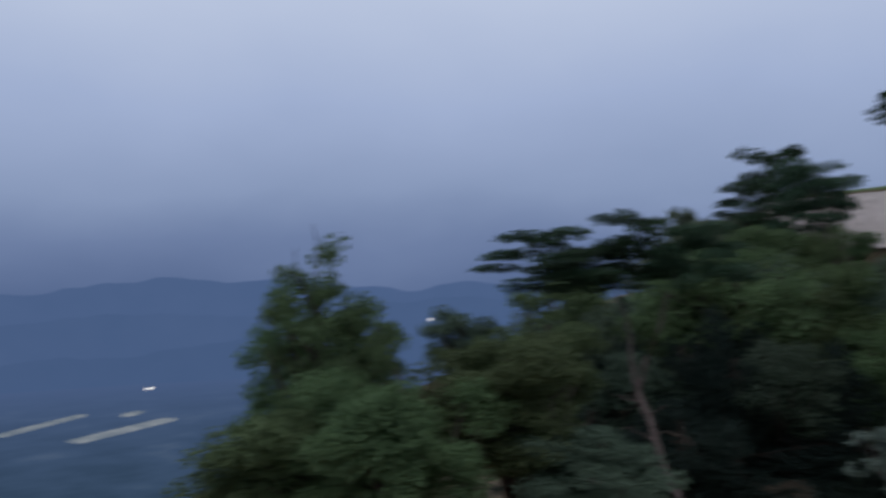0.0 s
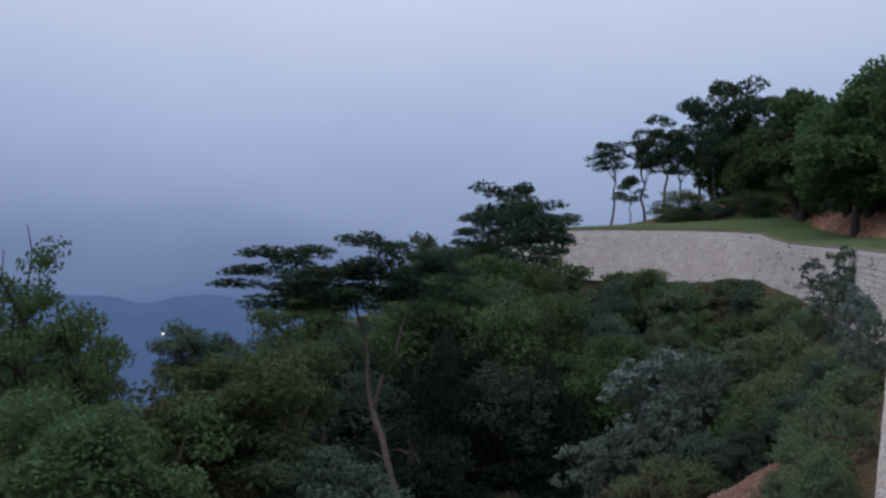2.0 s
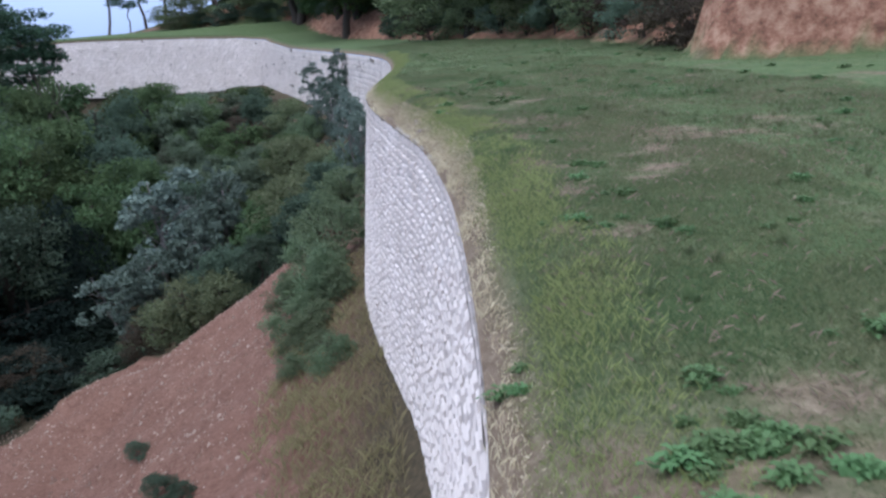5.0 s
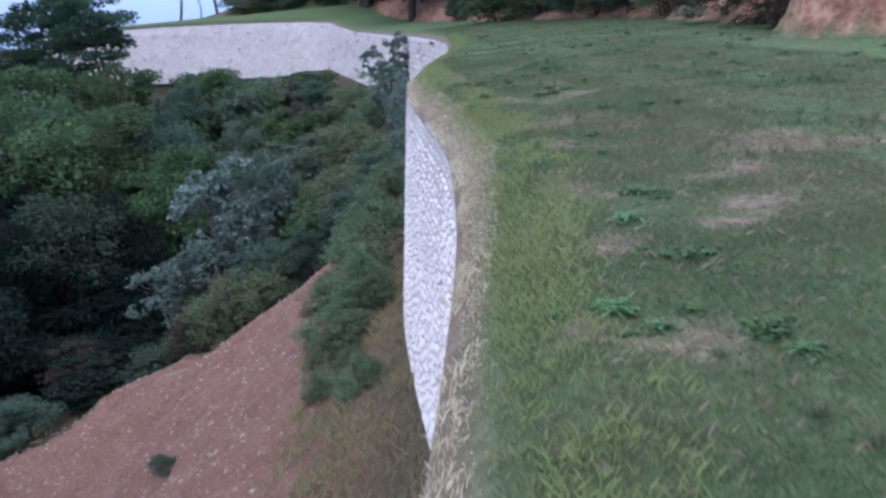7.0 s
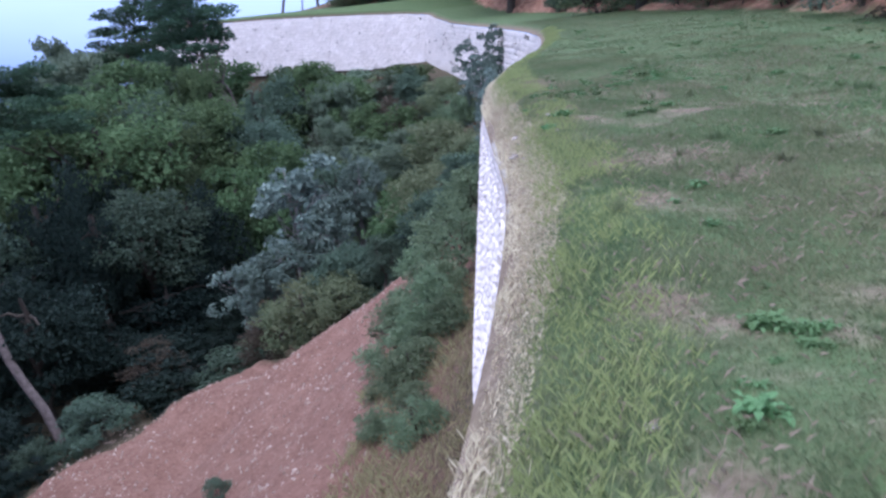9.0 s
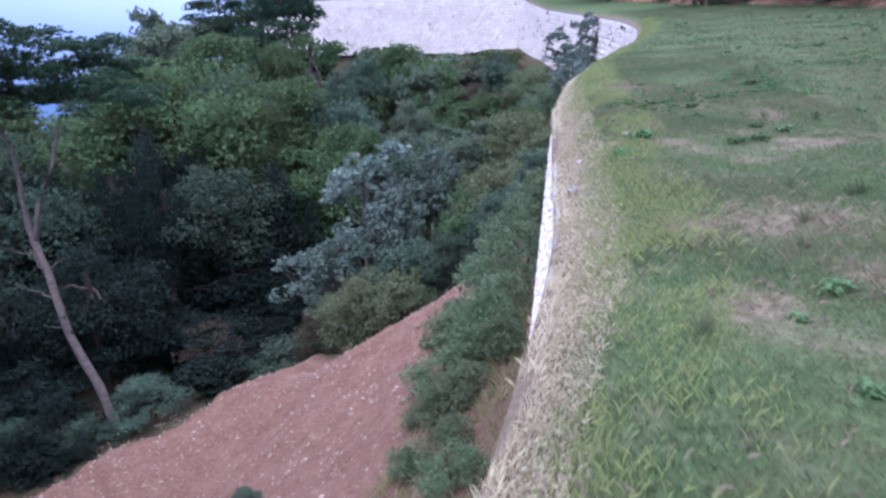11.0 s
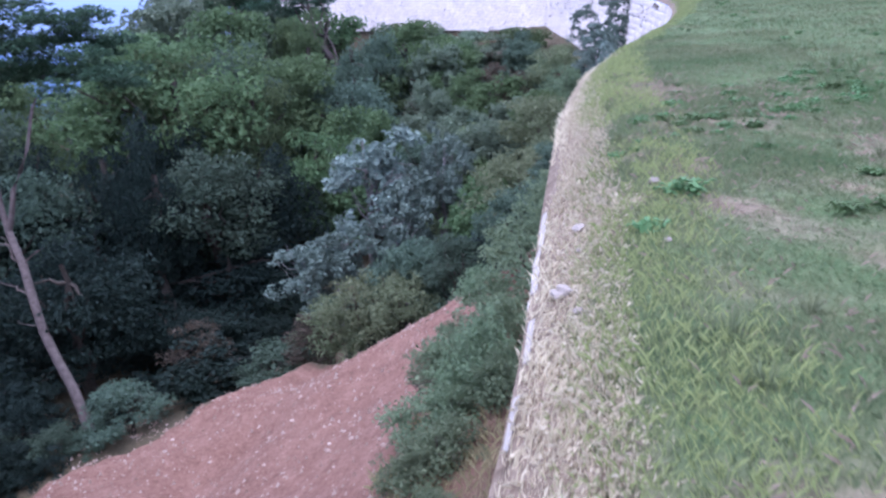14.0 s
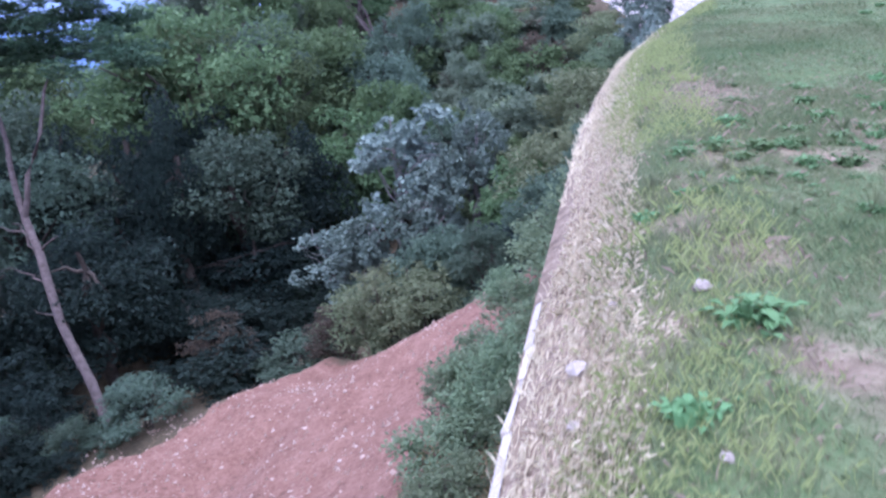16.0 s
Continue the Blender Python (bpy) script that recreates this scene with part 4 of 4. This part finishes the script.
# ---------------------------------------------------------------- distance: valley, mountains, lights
# valley floor glows; blue haze is mixed into its colour with distance
M_FAR = glow_mat("far_valley_haze", [(0.35, (0.030, 0.058, 0.100)), (0.55, (0.045, 0.080, 0.140)), (0.75, (0.085, 0.125, 0.185))], 0.006)
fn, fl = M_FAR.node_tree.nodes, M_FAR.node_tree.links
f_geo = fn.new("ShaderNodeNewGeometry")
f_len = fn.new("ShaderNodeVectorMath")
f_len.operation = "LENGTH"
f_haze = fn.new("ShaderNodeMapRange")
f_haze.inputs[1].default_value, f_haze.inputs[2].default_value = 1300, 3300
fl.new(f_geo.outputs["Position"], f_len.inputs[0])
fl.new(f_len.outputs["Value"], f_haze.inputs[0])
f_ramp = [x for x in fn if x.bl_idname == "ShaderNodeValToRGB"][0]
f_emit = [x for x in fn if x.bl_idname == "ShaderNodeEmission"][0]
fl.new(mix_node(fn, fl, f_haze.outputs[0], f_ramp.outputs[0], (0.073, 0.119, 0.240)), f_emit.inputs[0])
# each farther ridge glows paler: haze put into the emission colour
M_RIDGE = [glow_mat("far_ridge_haze", [(0.3, (0.066 + k * 0.006, 0.115 + k * 0.008, 0.236 + k * 0.015)), (0.8, (0.074 + k * 0.006, 0.124 + k * 0.008, 0.250 + k * 0.015))], 0.004) for k in range(3)]
az = np.linspace(-2.6, 1.2, 200)
rad = np.array([600, 1000, 1500, 2200, 3000, 4700.0])
vx = np.sin(az)[:, None] * rad[None]
vy = np.cos(az)[:, None] * rad[None]
vz = np.full(vx.shape, -300.0)
vz[:, 0] = -240
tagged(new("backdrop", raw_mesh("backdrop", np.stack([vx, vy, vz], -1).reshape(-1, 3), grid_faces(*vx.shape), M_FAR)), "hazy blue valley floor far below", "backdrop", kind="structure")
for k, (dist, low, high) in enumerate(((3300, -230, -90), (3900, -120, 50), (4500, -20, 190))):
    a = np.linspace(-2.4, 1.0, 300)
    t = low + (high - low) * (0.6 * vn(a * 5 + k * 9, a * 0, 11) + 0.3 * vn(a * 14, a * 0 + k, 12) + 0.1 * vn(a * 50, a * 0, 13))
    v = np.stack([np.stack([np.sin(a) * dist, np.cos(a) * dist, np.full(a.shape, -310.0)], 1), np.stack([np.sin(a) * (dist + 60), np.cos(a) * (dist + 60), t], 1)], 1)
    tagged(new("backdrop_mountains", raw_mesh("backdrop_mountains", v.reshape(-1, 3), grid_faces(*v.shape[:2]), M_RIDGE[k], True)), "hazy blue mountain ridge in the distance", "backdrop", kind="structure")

M_LAMP = glow_mat("lamp_glow", [(0.3, (1, 0.98, 0.9)), (0.7, (1, 0.95, 0.85))], 0.01, 1.6)
M_AMBER = glow_mat("amber_glow", [(0.3, (1, 0.55, 0.15)), (0.7, (1, 0.5, 0.12))], 0.01, 1.3)
# surface glow stands in for the light on roads and roofs
M_ROAD_GLOW = glow_mat("road_roof_glow", [(0.35, (0.13, 0.17, 0.22)), (0.7, (0.30, 0.33, 0.36))], 0.02)


def strip(name, a, b, width, mat, label, category):
    """A road, roof or lamp far down in the valley, glowing from its own faces."""
    a, b = Vector((*a, -299)), Vector((*b, -299))
    s = (b - a).normalized().cross(Vector((0, 0, 1))) * width / 2
    v = [a - s, a + s, b + s, b - s]
    v += [p + Vector((0, 0, 6)) for p in v]
    f = [(4, 5, 6, 7), (0, 1, 5, 4), (1, 2, 6, 5), (2, 3, 7, 6), (3, 0, 4, 7)]
    return tagged(new(name, raw_mesh(name, [tuple(p) for p in v], f, mat)), label, category)


strip("valley_road", (-2111, 534), (-2311, 790), 26, M_ROAD_GLOW, "pale road far down in the valley, light put in as surface glow", "road")
strip("greenhouse", (-1874, 629), (-2027, 915), 42, M_ROAD_GLOW, "row of pale greenhouse roofs in the valley, light put in as surface glow", "greenhouse")
strip("valley_road", (-3011, 1678), (-3172, 2031), 30, M_ROAD_GLOW, "pale road far down in the valley, light put in as surface glow", "road")
strip("greenhouse", (-2200, 870), (-2240, 920), 30, M_ROAD_GLOW, "pale roof in the valley, dusk light put in as surface glow", "greenhouse")
strip("town_light", (-2831, 1196), (-2838, 1212), 9, M_LAMP, "white lamp far away in the valley", "lamp")
strip("town_light", (-3076, 1555), (-3086, 1572), 8, M_LAMP, "white lamp far away in the valley", "lamp")
strip("town_light", (-2421, 1568), (-2428, 1584), 8, M_AMBER, "amber street lamp far away in the valley", "lamp")
far_lamp = strip("town_light", (-2300, 2106), (-2310, 2120), 8, M_LAMP, "white lamp on a distant hillside", "lamp")
far_lamp.location.z = 215

# ---------------------------------------------------------------- grass, straw and weeds on the meadow
def blades(xs, ys, height, width, lean, seed, mat, name, label, floor=upper_z, trim=True, along=False):
    r = np.random.default_rng(seed)
    n = len(xs)
    z = floor(xs, ys) - 0.01
    a = r.uniform(0, 2 * np.pi, n)
    if along:                          # lying more or less along the wall, or leaning back from it
        a = r.choice([-0.5, 0.0, 0.5], n, p=[0.4, 0.2, 0.4]) * np.pi + r.normal(0, 0.3, n)
    d = np.stack([np.cos(a), np.sin(a), np.zeros(n)], 1)
    s = np.stack([-np.sin(a), np.cos(a), np.zeros(n)], 1)
    L = (height * r.uniform(0.4, 1.3, n) * (0.65 + 0.7 * vn(xs * 1.3, ys * 1.3, 61)) * (np.clip((np.abs(xs - lip_x(ys)) - 0.02) / 0.4, 0.2, 1) if trim else 1))[:, None]
    t = np.clip(r.normal(lean, 0.25, n), 0.05, 1.5)[:, None]
    W = (width * r.uniform(0.6, 1.3, n))[:, None] / 2
    p = np.stack([xs, ys, z], 1)
    up = np.array([[0, 0, 1.0]])
    m = p + (up * np.cos(t * 0.5) + d * np.sin(t * 0.5)) * L * 0.55
    e = m + (up * np.cos(t) + d * np.sin(t)) * L * 0.5
    v = np.stack([p - s * W, p + s * W, m, e], 1).reshape(-1, 3)
    v[2::4] += s * W
    k = np.arange(n)[:, None] * 4
    f = np.concatenate([k + np.array([[0, 1, 2]]), k + np.array([[0, 2, 3]])])
    return tagged(new(name, raw_mesh(name, v, f, mat)), label, "grass", kind="stuff")


gr = np.random.default_rng(77)


def strew(n, y0, y1, o0, o1, power=1.0):
    y = gr.uniform(y0, y1, n)
    o = o0 + (o1 - o0) * gr.uniform(0, 1, n) ** power
    return lip_x(y) + o, y, o


x, y, o = strew(620000, 7.0, 36, 0.2, 3.6)
k = gr.uniform(0, 1, len(x)) < cover(x, y) * np.interp(y, [26, 36], [1, 0.15])
blades(x[k], y[k], 0.046, 0.0030, 0.8, 78, M_GRASS, "meadow_grass", "short green meadow grass with bare patches")
x, y, o = strew(220000, 7.0, 36, 3.3, 8.5)
k = gr.uniform(0, 1, len(x)) < cover(x, y) * np.interp(y, [26, 36], [1, 0.15])
blades(x[k], y[k], 0.06, 0.0050, 0.8, 88, M_GRASS, "meadow_grass", "short green meadow grass with bare patches")
x, y, o = strew(130000, 25, 75, 0.15, 13)
k = gr.uniform(0, 1, len(x)) < cover(x, y) * np.interp(y, [25, 36], [0.05, 1])
blades(x[k], y[k], 0.08, 0.011, 0.9, 79, M_GRASS, "far_meadow_grass", "green meadow grass further along the terrace")
x, y, o = strew(150000, 5.0, 40, 0.06, 1.0, 1.1)
k = gr.uniform(0, 1, len(x)) > cover(x, y) * 0.8 + np.clip(o - 0.4, 0, 1) * 1.1 + np.interp(y, [14, 19], [0.45, 0]) + 2 * (o > np.interp(y, [13, 19, 32, 40], [0.34, 0.72, 0.72, 0.4]) * (0.75 + 0.5 * vn(y * 1.7, x * 2, 76)))
blades(x[k], y[k], 0.065, 0.004, 1.2, 80, M_STRAW, "dry_grass", "dry straw-coloured grass along the wall's edge", along=True)
x, y, o = strew(64000, 5.0, 44, 0.03, 0.66, 0.9)
k = (o > 0.02 + 0.10 * vn(y * 1.1, x * 0, 72)) & (gr.uniform(0, 1, len(x)) < np.interp(y, [13, 19, 32, 36], [0.5, 1, 1, 0.5])) & (o < np.interp(y, [13, 19], [0.22, 0.56]))
blades(x[k], y[k], 0.075, 0.0055, 1.5, 85, M_STRAW, "flattened_straw", "pale flattened straw along the wall's edge", trim=False, along=True)
x, y, o = strew(5200, 5.0, 44, 0.0, 0.14)
k = vn(y * 1.3, x * 0, 71) > 0.35
blades(x[k], y[k], 0.085, 0.003, 0.6, 86, M_STRAW, "straw_fringe", "thin straw standing at the top of the wall", trim=False)
x, y, o = strew(230000, 5.0, 60, 0.06, 1.5, 1.1)
patch = np.clip(0.5 + 2.4 * (0.6 * vn(x * 1.6, y * 0.9, 73) + 0.4 * vn(x * 4.5, y * 4, 74) - 0.42), 0.03, 1)
k = gr.uniform(0, 1, len(x)) < np.clip(1.25 - np.abs(o - np.interp(y, [14, 19, 30, 36], [0.36, 0.58, 0.58, 0.3]) - 0.35 * vn(x * 0, y * 0.5, 75)) * 2.0, 0, 0.9) * patch
blades(x[k], y[k], 0.08, 0.0028, 0.75, 84, M_YELLOW, "yellowing_grass", "yellowish longer grass beside the wall's edge")
x, y, o = strew(65000, 6.0, 30, 0.5, 8.5)
k = gr.uniform(0, 1, len(x)) < bareness(x, y) * 0.55 + 0.10 + 0.22 * vn(x * 1.5, y * 1.2, 77)
blades(x[k], y[k], 0.08, 0.005, 1.25, 81, M_DRY, "dead_grass", "dead brown grass lying on bare patches of the meadow")


x, y = 0.6 - 5.6 * gr.uniform(0, 1, 10000) ** 1.1, gr.uniform(11, 36, 10000)
k = (x < lip_x(y) - 0.7) & (x > -2.1 - 1.8 * vn(x * 0.7, y * 0.7, 53) * gr.uniform(0.3, 1, 10000))
blades(x[k], y[k], 0.32, 0.018, 0.7, 82, M_ROUGH, "rough_grass", "rough brownish grass at the foot of the wall", lower_z)
x, y = gr.uniform(-3.4, 0.4, 6500), gr.uniform(12, 34, 6500)
k = (vn(x * 0.9, y * 0.9, 52) > 0.45) & (x < lip_x(y) - 0.75)
blades(x[k], y[k], 0.3, 0.014, 0.8, 83, M_ROUGH, "withered_grass", "withered grass at the foot of the wall", lower_z)


def weed_mesh(seed, n, size):
    """A low rosette of broad leaves on short stalks."""
    r = np.random.default_rng(seed)
    vs, fs = [], []
    for j in range(n):
        a, t = r.uniform(0, 2 * np.pi), r.uniform(0.1, 0.95)
        d = np.array([np.cos(a), np.sin(a), 0])
        s = np.array([-np.sin(a), np.cos(a), 0])
        root = r.normal(0, 0.05, 3) * np.array([1, 1, 0])
        reach = size * r.uniform(0.5, 1.1)
        b = root + (d * np.sin(t) + np.array([0, 0, np.cos(t)])) * reach
        L = size * r.uniform(0.6, 1.0)
        W = L * r.uniform(0.45, 0.65)
        dd = unit(d + np.array([0, 0, r.uniform(-0.3, 0.7)]))
        m, e = b + dd * L * 0.5, b + dd * L - np.array([0, 0, L * 0.2])
        q = np.array([root, root + s * 0.006, b, b + dd * L * 0.2 + s * W * 0.4, m + s * W * 0.5 + [0, 0, 0.15 * W], e, m - s * W * 0.5 + [0, 0, 0.15 * W], b + dd * L * 0.2 - s * W * 0.4])
        i = len(vs) * 8
        vs.append(q)
        fs += [(0, i + 1, i + 2), (i + 2, i + 3, i + 4), (i + 2, i + 4, i + 5), (i + 2, i + 5, i + 6), (i + 2, i + 6, i + 7)]
    return raw_mesh("weed", np.concatenate(vs), fs, M_WEED)


WEEDS = [weed_mesh(300 + k, 40 + 12 * k, 0.10 - 0.012 * k) for k in range(4)]


def weed(x, y, s, k=0):
    w = tagged(new("weed", WEEDS[k % 4]), "broad-leaved green weed growing in the meadow grass", "weed", "weeds")
    w.matrix_world = pose(x, y, float(upper_z(x, y)) - 0.01, 0, 0, (x * 77 + y * 31) % 360) @ Matrix.Scale(s * 0.8, 4)
    return w


for k, (x, y, s) in enumerate(((2.30, 22.95, 1.3), (2.10, 22.33, 0.9), (1.93, 24.35, 0.6), (2.1, 24.65, 0.7), (2.4, 25.05, 0.8), (2.95, 25.4, 0.9), (2.95, 24.4, 0.8), (2.25, 28.2, 0.8), (2.9, 28.3, 0.9), (3.6, 28.3, 0.9),
                               (3.04, 15.44, 1.1), (3.2, 15.35, 1.0), (2.8, 14.5, 0.9), (2.97, 13.55, 1.0), (2.36, 12.88, 1.0), (2.99, 12.5, 1.2), (3.81, 23.17, 0.9), (4.5, 20.45, 1.0), (3.91, 28.8, 0.9),
                               (4.7, 26.5, 1.0), (2.06, 9.72, 0.9), (3.16, 9.95, 1.0), (4.68, 13.43, 1.0), (2.81, 13.67, 0.8), (1.21, 10.59, 0.9))):
    weed(x, y, s, k)
    for q in range(0 if y > 22 and x < 2.35 else 4):
        weed(x + gr.normal(0, 0.14), y + gr.normal(0, 0.2), s * gr.uniform(0.35, 0.7), k + q)
for k in range(34):
    weed(1.95 + gr.normal(0, 0.24), 8.95 + gr.normal(0, 0.38), gr.uniform(0.5, 1.0), k)
for k in range(60):
    a = gr.uniform(0, 1)
    weed(2.0 + 2.6 * a + gr.normal(0, 0.2), 25.0 + 2.8 * a + gr.normal(0, 0.45), gr.uniform(0.5, 1.0), k)
for k in range(240):
    y = gr.uniform(9, 52)
    x = float(lip_x(y)) + gr.uniform(1.2, 11)
    if vn(x * 0.5, y * 0.35, 41) > 0.5:
        weed(x, y, gr.uniform(0.5, 1.2), k)

def tuft_mesh(seed):
    """A clump of long grass, all blades from one root."""
    r = np.random.default_rng(seed)
    vs, fs = [(0, 0, -0.02)], []
    for j in range(46):
        a, t = r.uniform(0, 2 * np.pi), r.uniform(0.15, 1.0)
        d, s = np.array([np.cos(a), np.sin(a), 0]), np.array([-np.sin(a), np.cos(a), 0]) * 0.0028
        L = r.uniform(0.07, 0.18)
        m = d * (0.03 + L * 0.5 * np.sin(t * 0.6)) + np.array([0, 0, L * 0.5 * np.cos(t * 0.6)])
        e = m + d * L * 0.5 * np.sin(t) + np.array([0, 0, L * 0.5 * np.cos(t)])
        i = len(vs)
        vs += [m - s, m + s, e]
        fs += [(0, i, i + 1), (i, i + 2, i + 1)]
    return raw_mesh("grass_tuft", vs, fs, M_GRASS)


TUFTS = [tuft_mesh(350 + k) for k in range(4)]
for k in range(420):
    y = gr.uniform(7, 30)
    x = float(lip_x(y)) + gr.uniform(0.5, 6.5)
    if vn(x * 0.9, y * 0.9, 43) < 0.56:
        continue
    o = tagged(new("grass_tuft", TUFTS[k % 4]), "tuft of longer green grass in the meadow", "grass tuft", "grass tufts")
    o.matrix_world = pose(x, y, float(upper_z(x, y)), 0, 0, k * 51) @ Matrix.Scale(gr.uniform(0.6, 1.2), 4)

# ---------------------------------------------------------------- loose stones
def rock_mesh(seed, mat=M_ROCK):
    bm = bmesh.new()
    bmesh.ops.create_icosphere(bm, subdivisions=2, radius=1)
    for v in bm.verts:
        v.co *= 0.75 + 0.5 * noise.noise(v.co * 1.3 + Vector((seed * 7.1, 0, 0)))
        v.co.z *= 0.6
    me = bpy.data.meshes.new("rock")
    bm.to_mesh(me)
    bm.free()
    me.materials.append(mat)
    return me


ROCKS = [rock_mesh(k) for k in range(5)]
PALE_ROCKS = [rock_mesh(k + 5, M_PALE) for k in range(5)]


def rock(x, y, s, k, label, shapes=ROCKS):
    o = tagged(new("rock", shapes[k % 5]), label, "rock", "loose rocks")
    o.matrix_world = pose(x, y, ground_at(x, y) + s * 0.2, 0, 0, k * 67) @ Matrix.Scale(s, 4)


for k, (x, y, s) in enumerate(((1.62, 22.9, 0.07), (1.62, 21.95, 0.085), (2.2, 22.1, 0.03), (2.1, 23.3, 0.06), (2.35, 14.4, 0.04), (1.75, 21.6, 0.04), (1.7, 23.4, 0.03), (1.66, 22.5, 0.035))):
    rock(x, y, s, k, "pale rock lying in the straw at the wall's edge", PALE_ROCKS)
sr = np.random.default_rng(91)
for k in range(130):
    y, x = sr.uniform(24, 43), sr.uniform(-17, -3.6)
    rock(x, y, sr.uniform(0.03, 0.10), k, "small pale stone on the clay slip")

x, y = sr.uniform(-20, -2.4, 7000), sr.uniform(16, 44, 7000)
pts = np.stack([x, y, lower_z(x, y) + 0.01], 1)
shape = np.array([(0, 0, 1), (0.94, 0, -0.33), (-0.47, 0.82, -0.33), (-0.47, -0.82, -0.33)])
v = shape[None] * sr.uniform(0.5, 1.4, (7000, 4, 1)) * (0.022 + 0.09 * sr.uniform(0, 1, (7000, 1, 1)) ** 3)
f = np.arange(7000)[:, None, None] * 4 + np.array([(0, 1, 2), (0, 2, 3), (0, 3, 1), (1, 3, 2)])[None]
tagged(new("gravel", raw_mesh("gravel", (pts[:, None] + v).reshape(-1, 3), f.reshape(-1, 3), M_ROCK)), "scattered gravel on the clay slip", "gravel", kind="stuff")

# small plants rooted in the joints of the far wall
jr = np.random.default_rng(97)
roots = far_blocks[jr.choice(len(far_blocks), 90, replace=False)]
spots = np.repeat(roots[:, :3] + np.stack([roots[:, 3], roots[:, 4], roots[:, 4] * 0], 1) * 0.15, 14, 0)
size = np.repeat(jr.uniform(0.06, 0.26, 90), 14)[:, None]
v, f = leaves(spots + jr.normal(0, 1, spots.shape) * size, jr.normal(0, 1, spots.shape) + np.array([0, 0, 0.5]), 0.2, 0.1, jr)
tagged(new("wall_plants", raw_mesh("wall_plants", v, f, M_DEAD)), "small dark plants rooted in the wall's joints", "plants", kind="stuff")

# ---------------------------------------------------------------- the blocks of the wall, last
cr = np.random.default_rng(95)
y = 19.2
while y < 23.6:
    w = cr.uniform(0.25, 0.55)
    ya, yb = y + 0.008, y + w - 0.008
    y += w
    if cr.uniform() < 0.25:
        continue
    deep = cr.uniform(0.02, 0.05)
    v = []
    for drop in (0.10, 0.0):
        for yy, o in ((ya, 0.012), (yb, 0.012), (yb, deep), (ya, deep)):
            xx = float(lip_x(yy)) + o + cr.normal(0, 0.008)
            v.append((xx, yy + cr.normal(0, 0.006), float(upper_z(xx, yy)) + cr.uniform(0.006, 0.018) - drop))
    part("cap_stone", raw_mesh("cap_stone", v, [(4, 5, 6, 7), (0, 1, 5, 4), (1, 2, 6, 5), (2, 3, 7, 6), (3, 0, 4, 7)], M_CAP), wall)
order = np.argsort(np.abs(near_blocks[:, 1] - 11.5) + 0.8 * np.abs(near_blocks[:, 2] - 2.5))
own, rest = near_blocks[order[:300]], near_blocks[order[300:]]
shapes = [raw_mesh("stone_block", block_corners(np.random.default_rng(400 + k), 1)[0], BLOCK_F, M_STONE) for k in range(12)]
for k, (x, y, z, nx, ny, w, d, h, tilt) in enumerate(own):
    b = part("stone_block", shapes[k % 12], wall)
    b.matrix_basis = Matrix(((ny * w, nx * d, 0, x), (-nx * w, ny * d, 0, y), (tilt * w, -0.15 * d, h, z), (0, 0, 0, 1)))
joined_blocks("stone_blocks", rest, 23, "pale rough stone blocks of the wall")
joined_blocks("far_stone_blocks", far_blocks, 24, "pale stone blocks of the far bend of the wall")
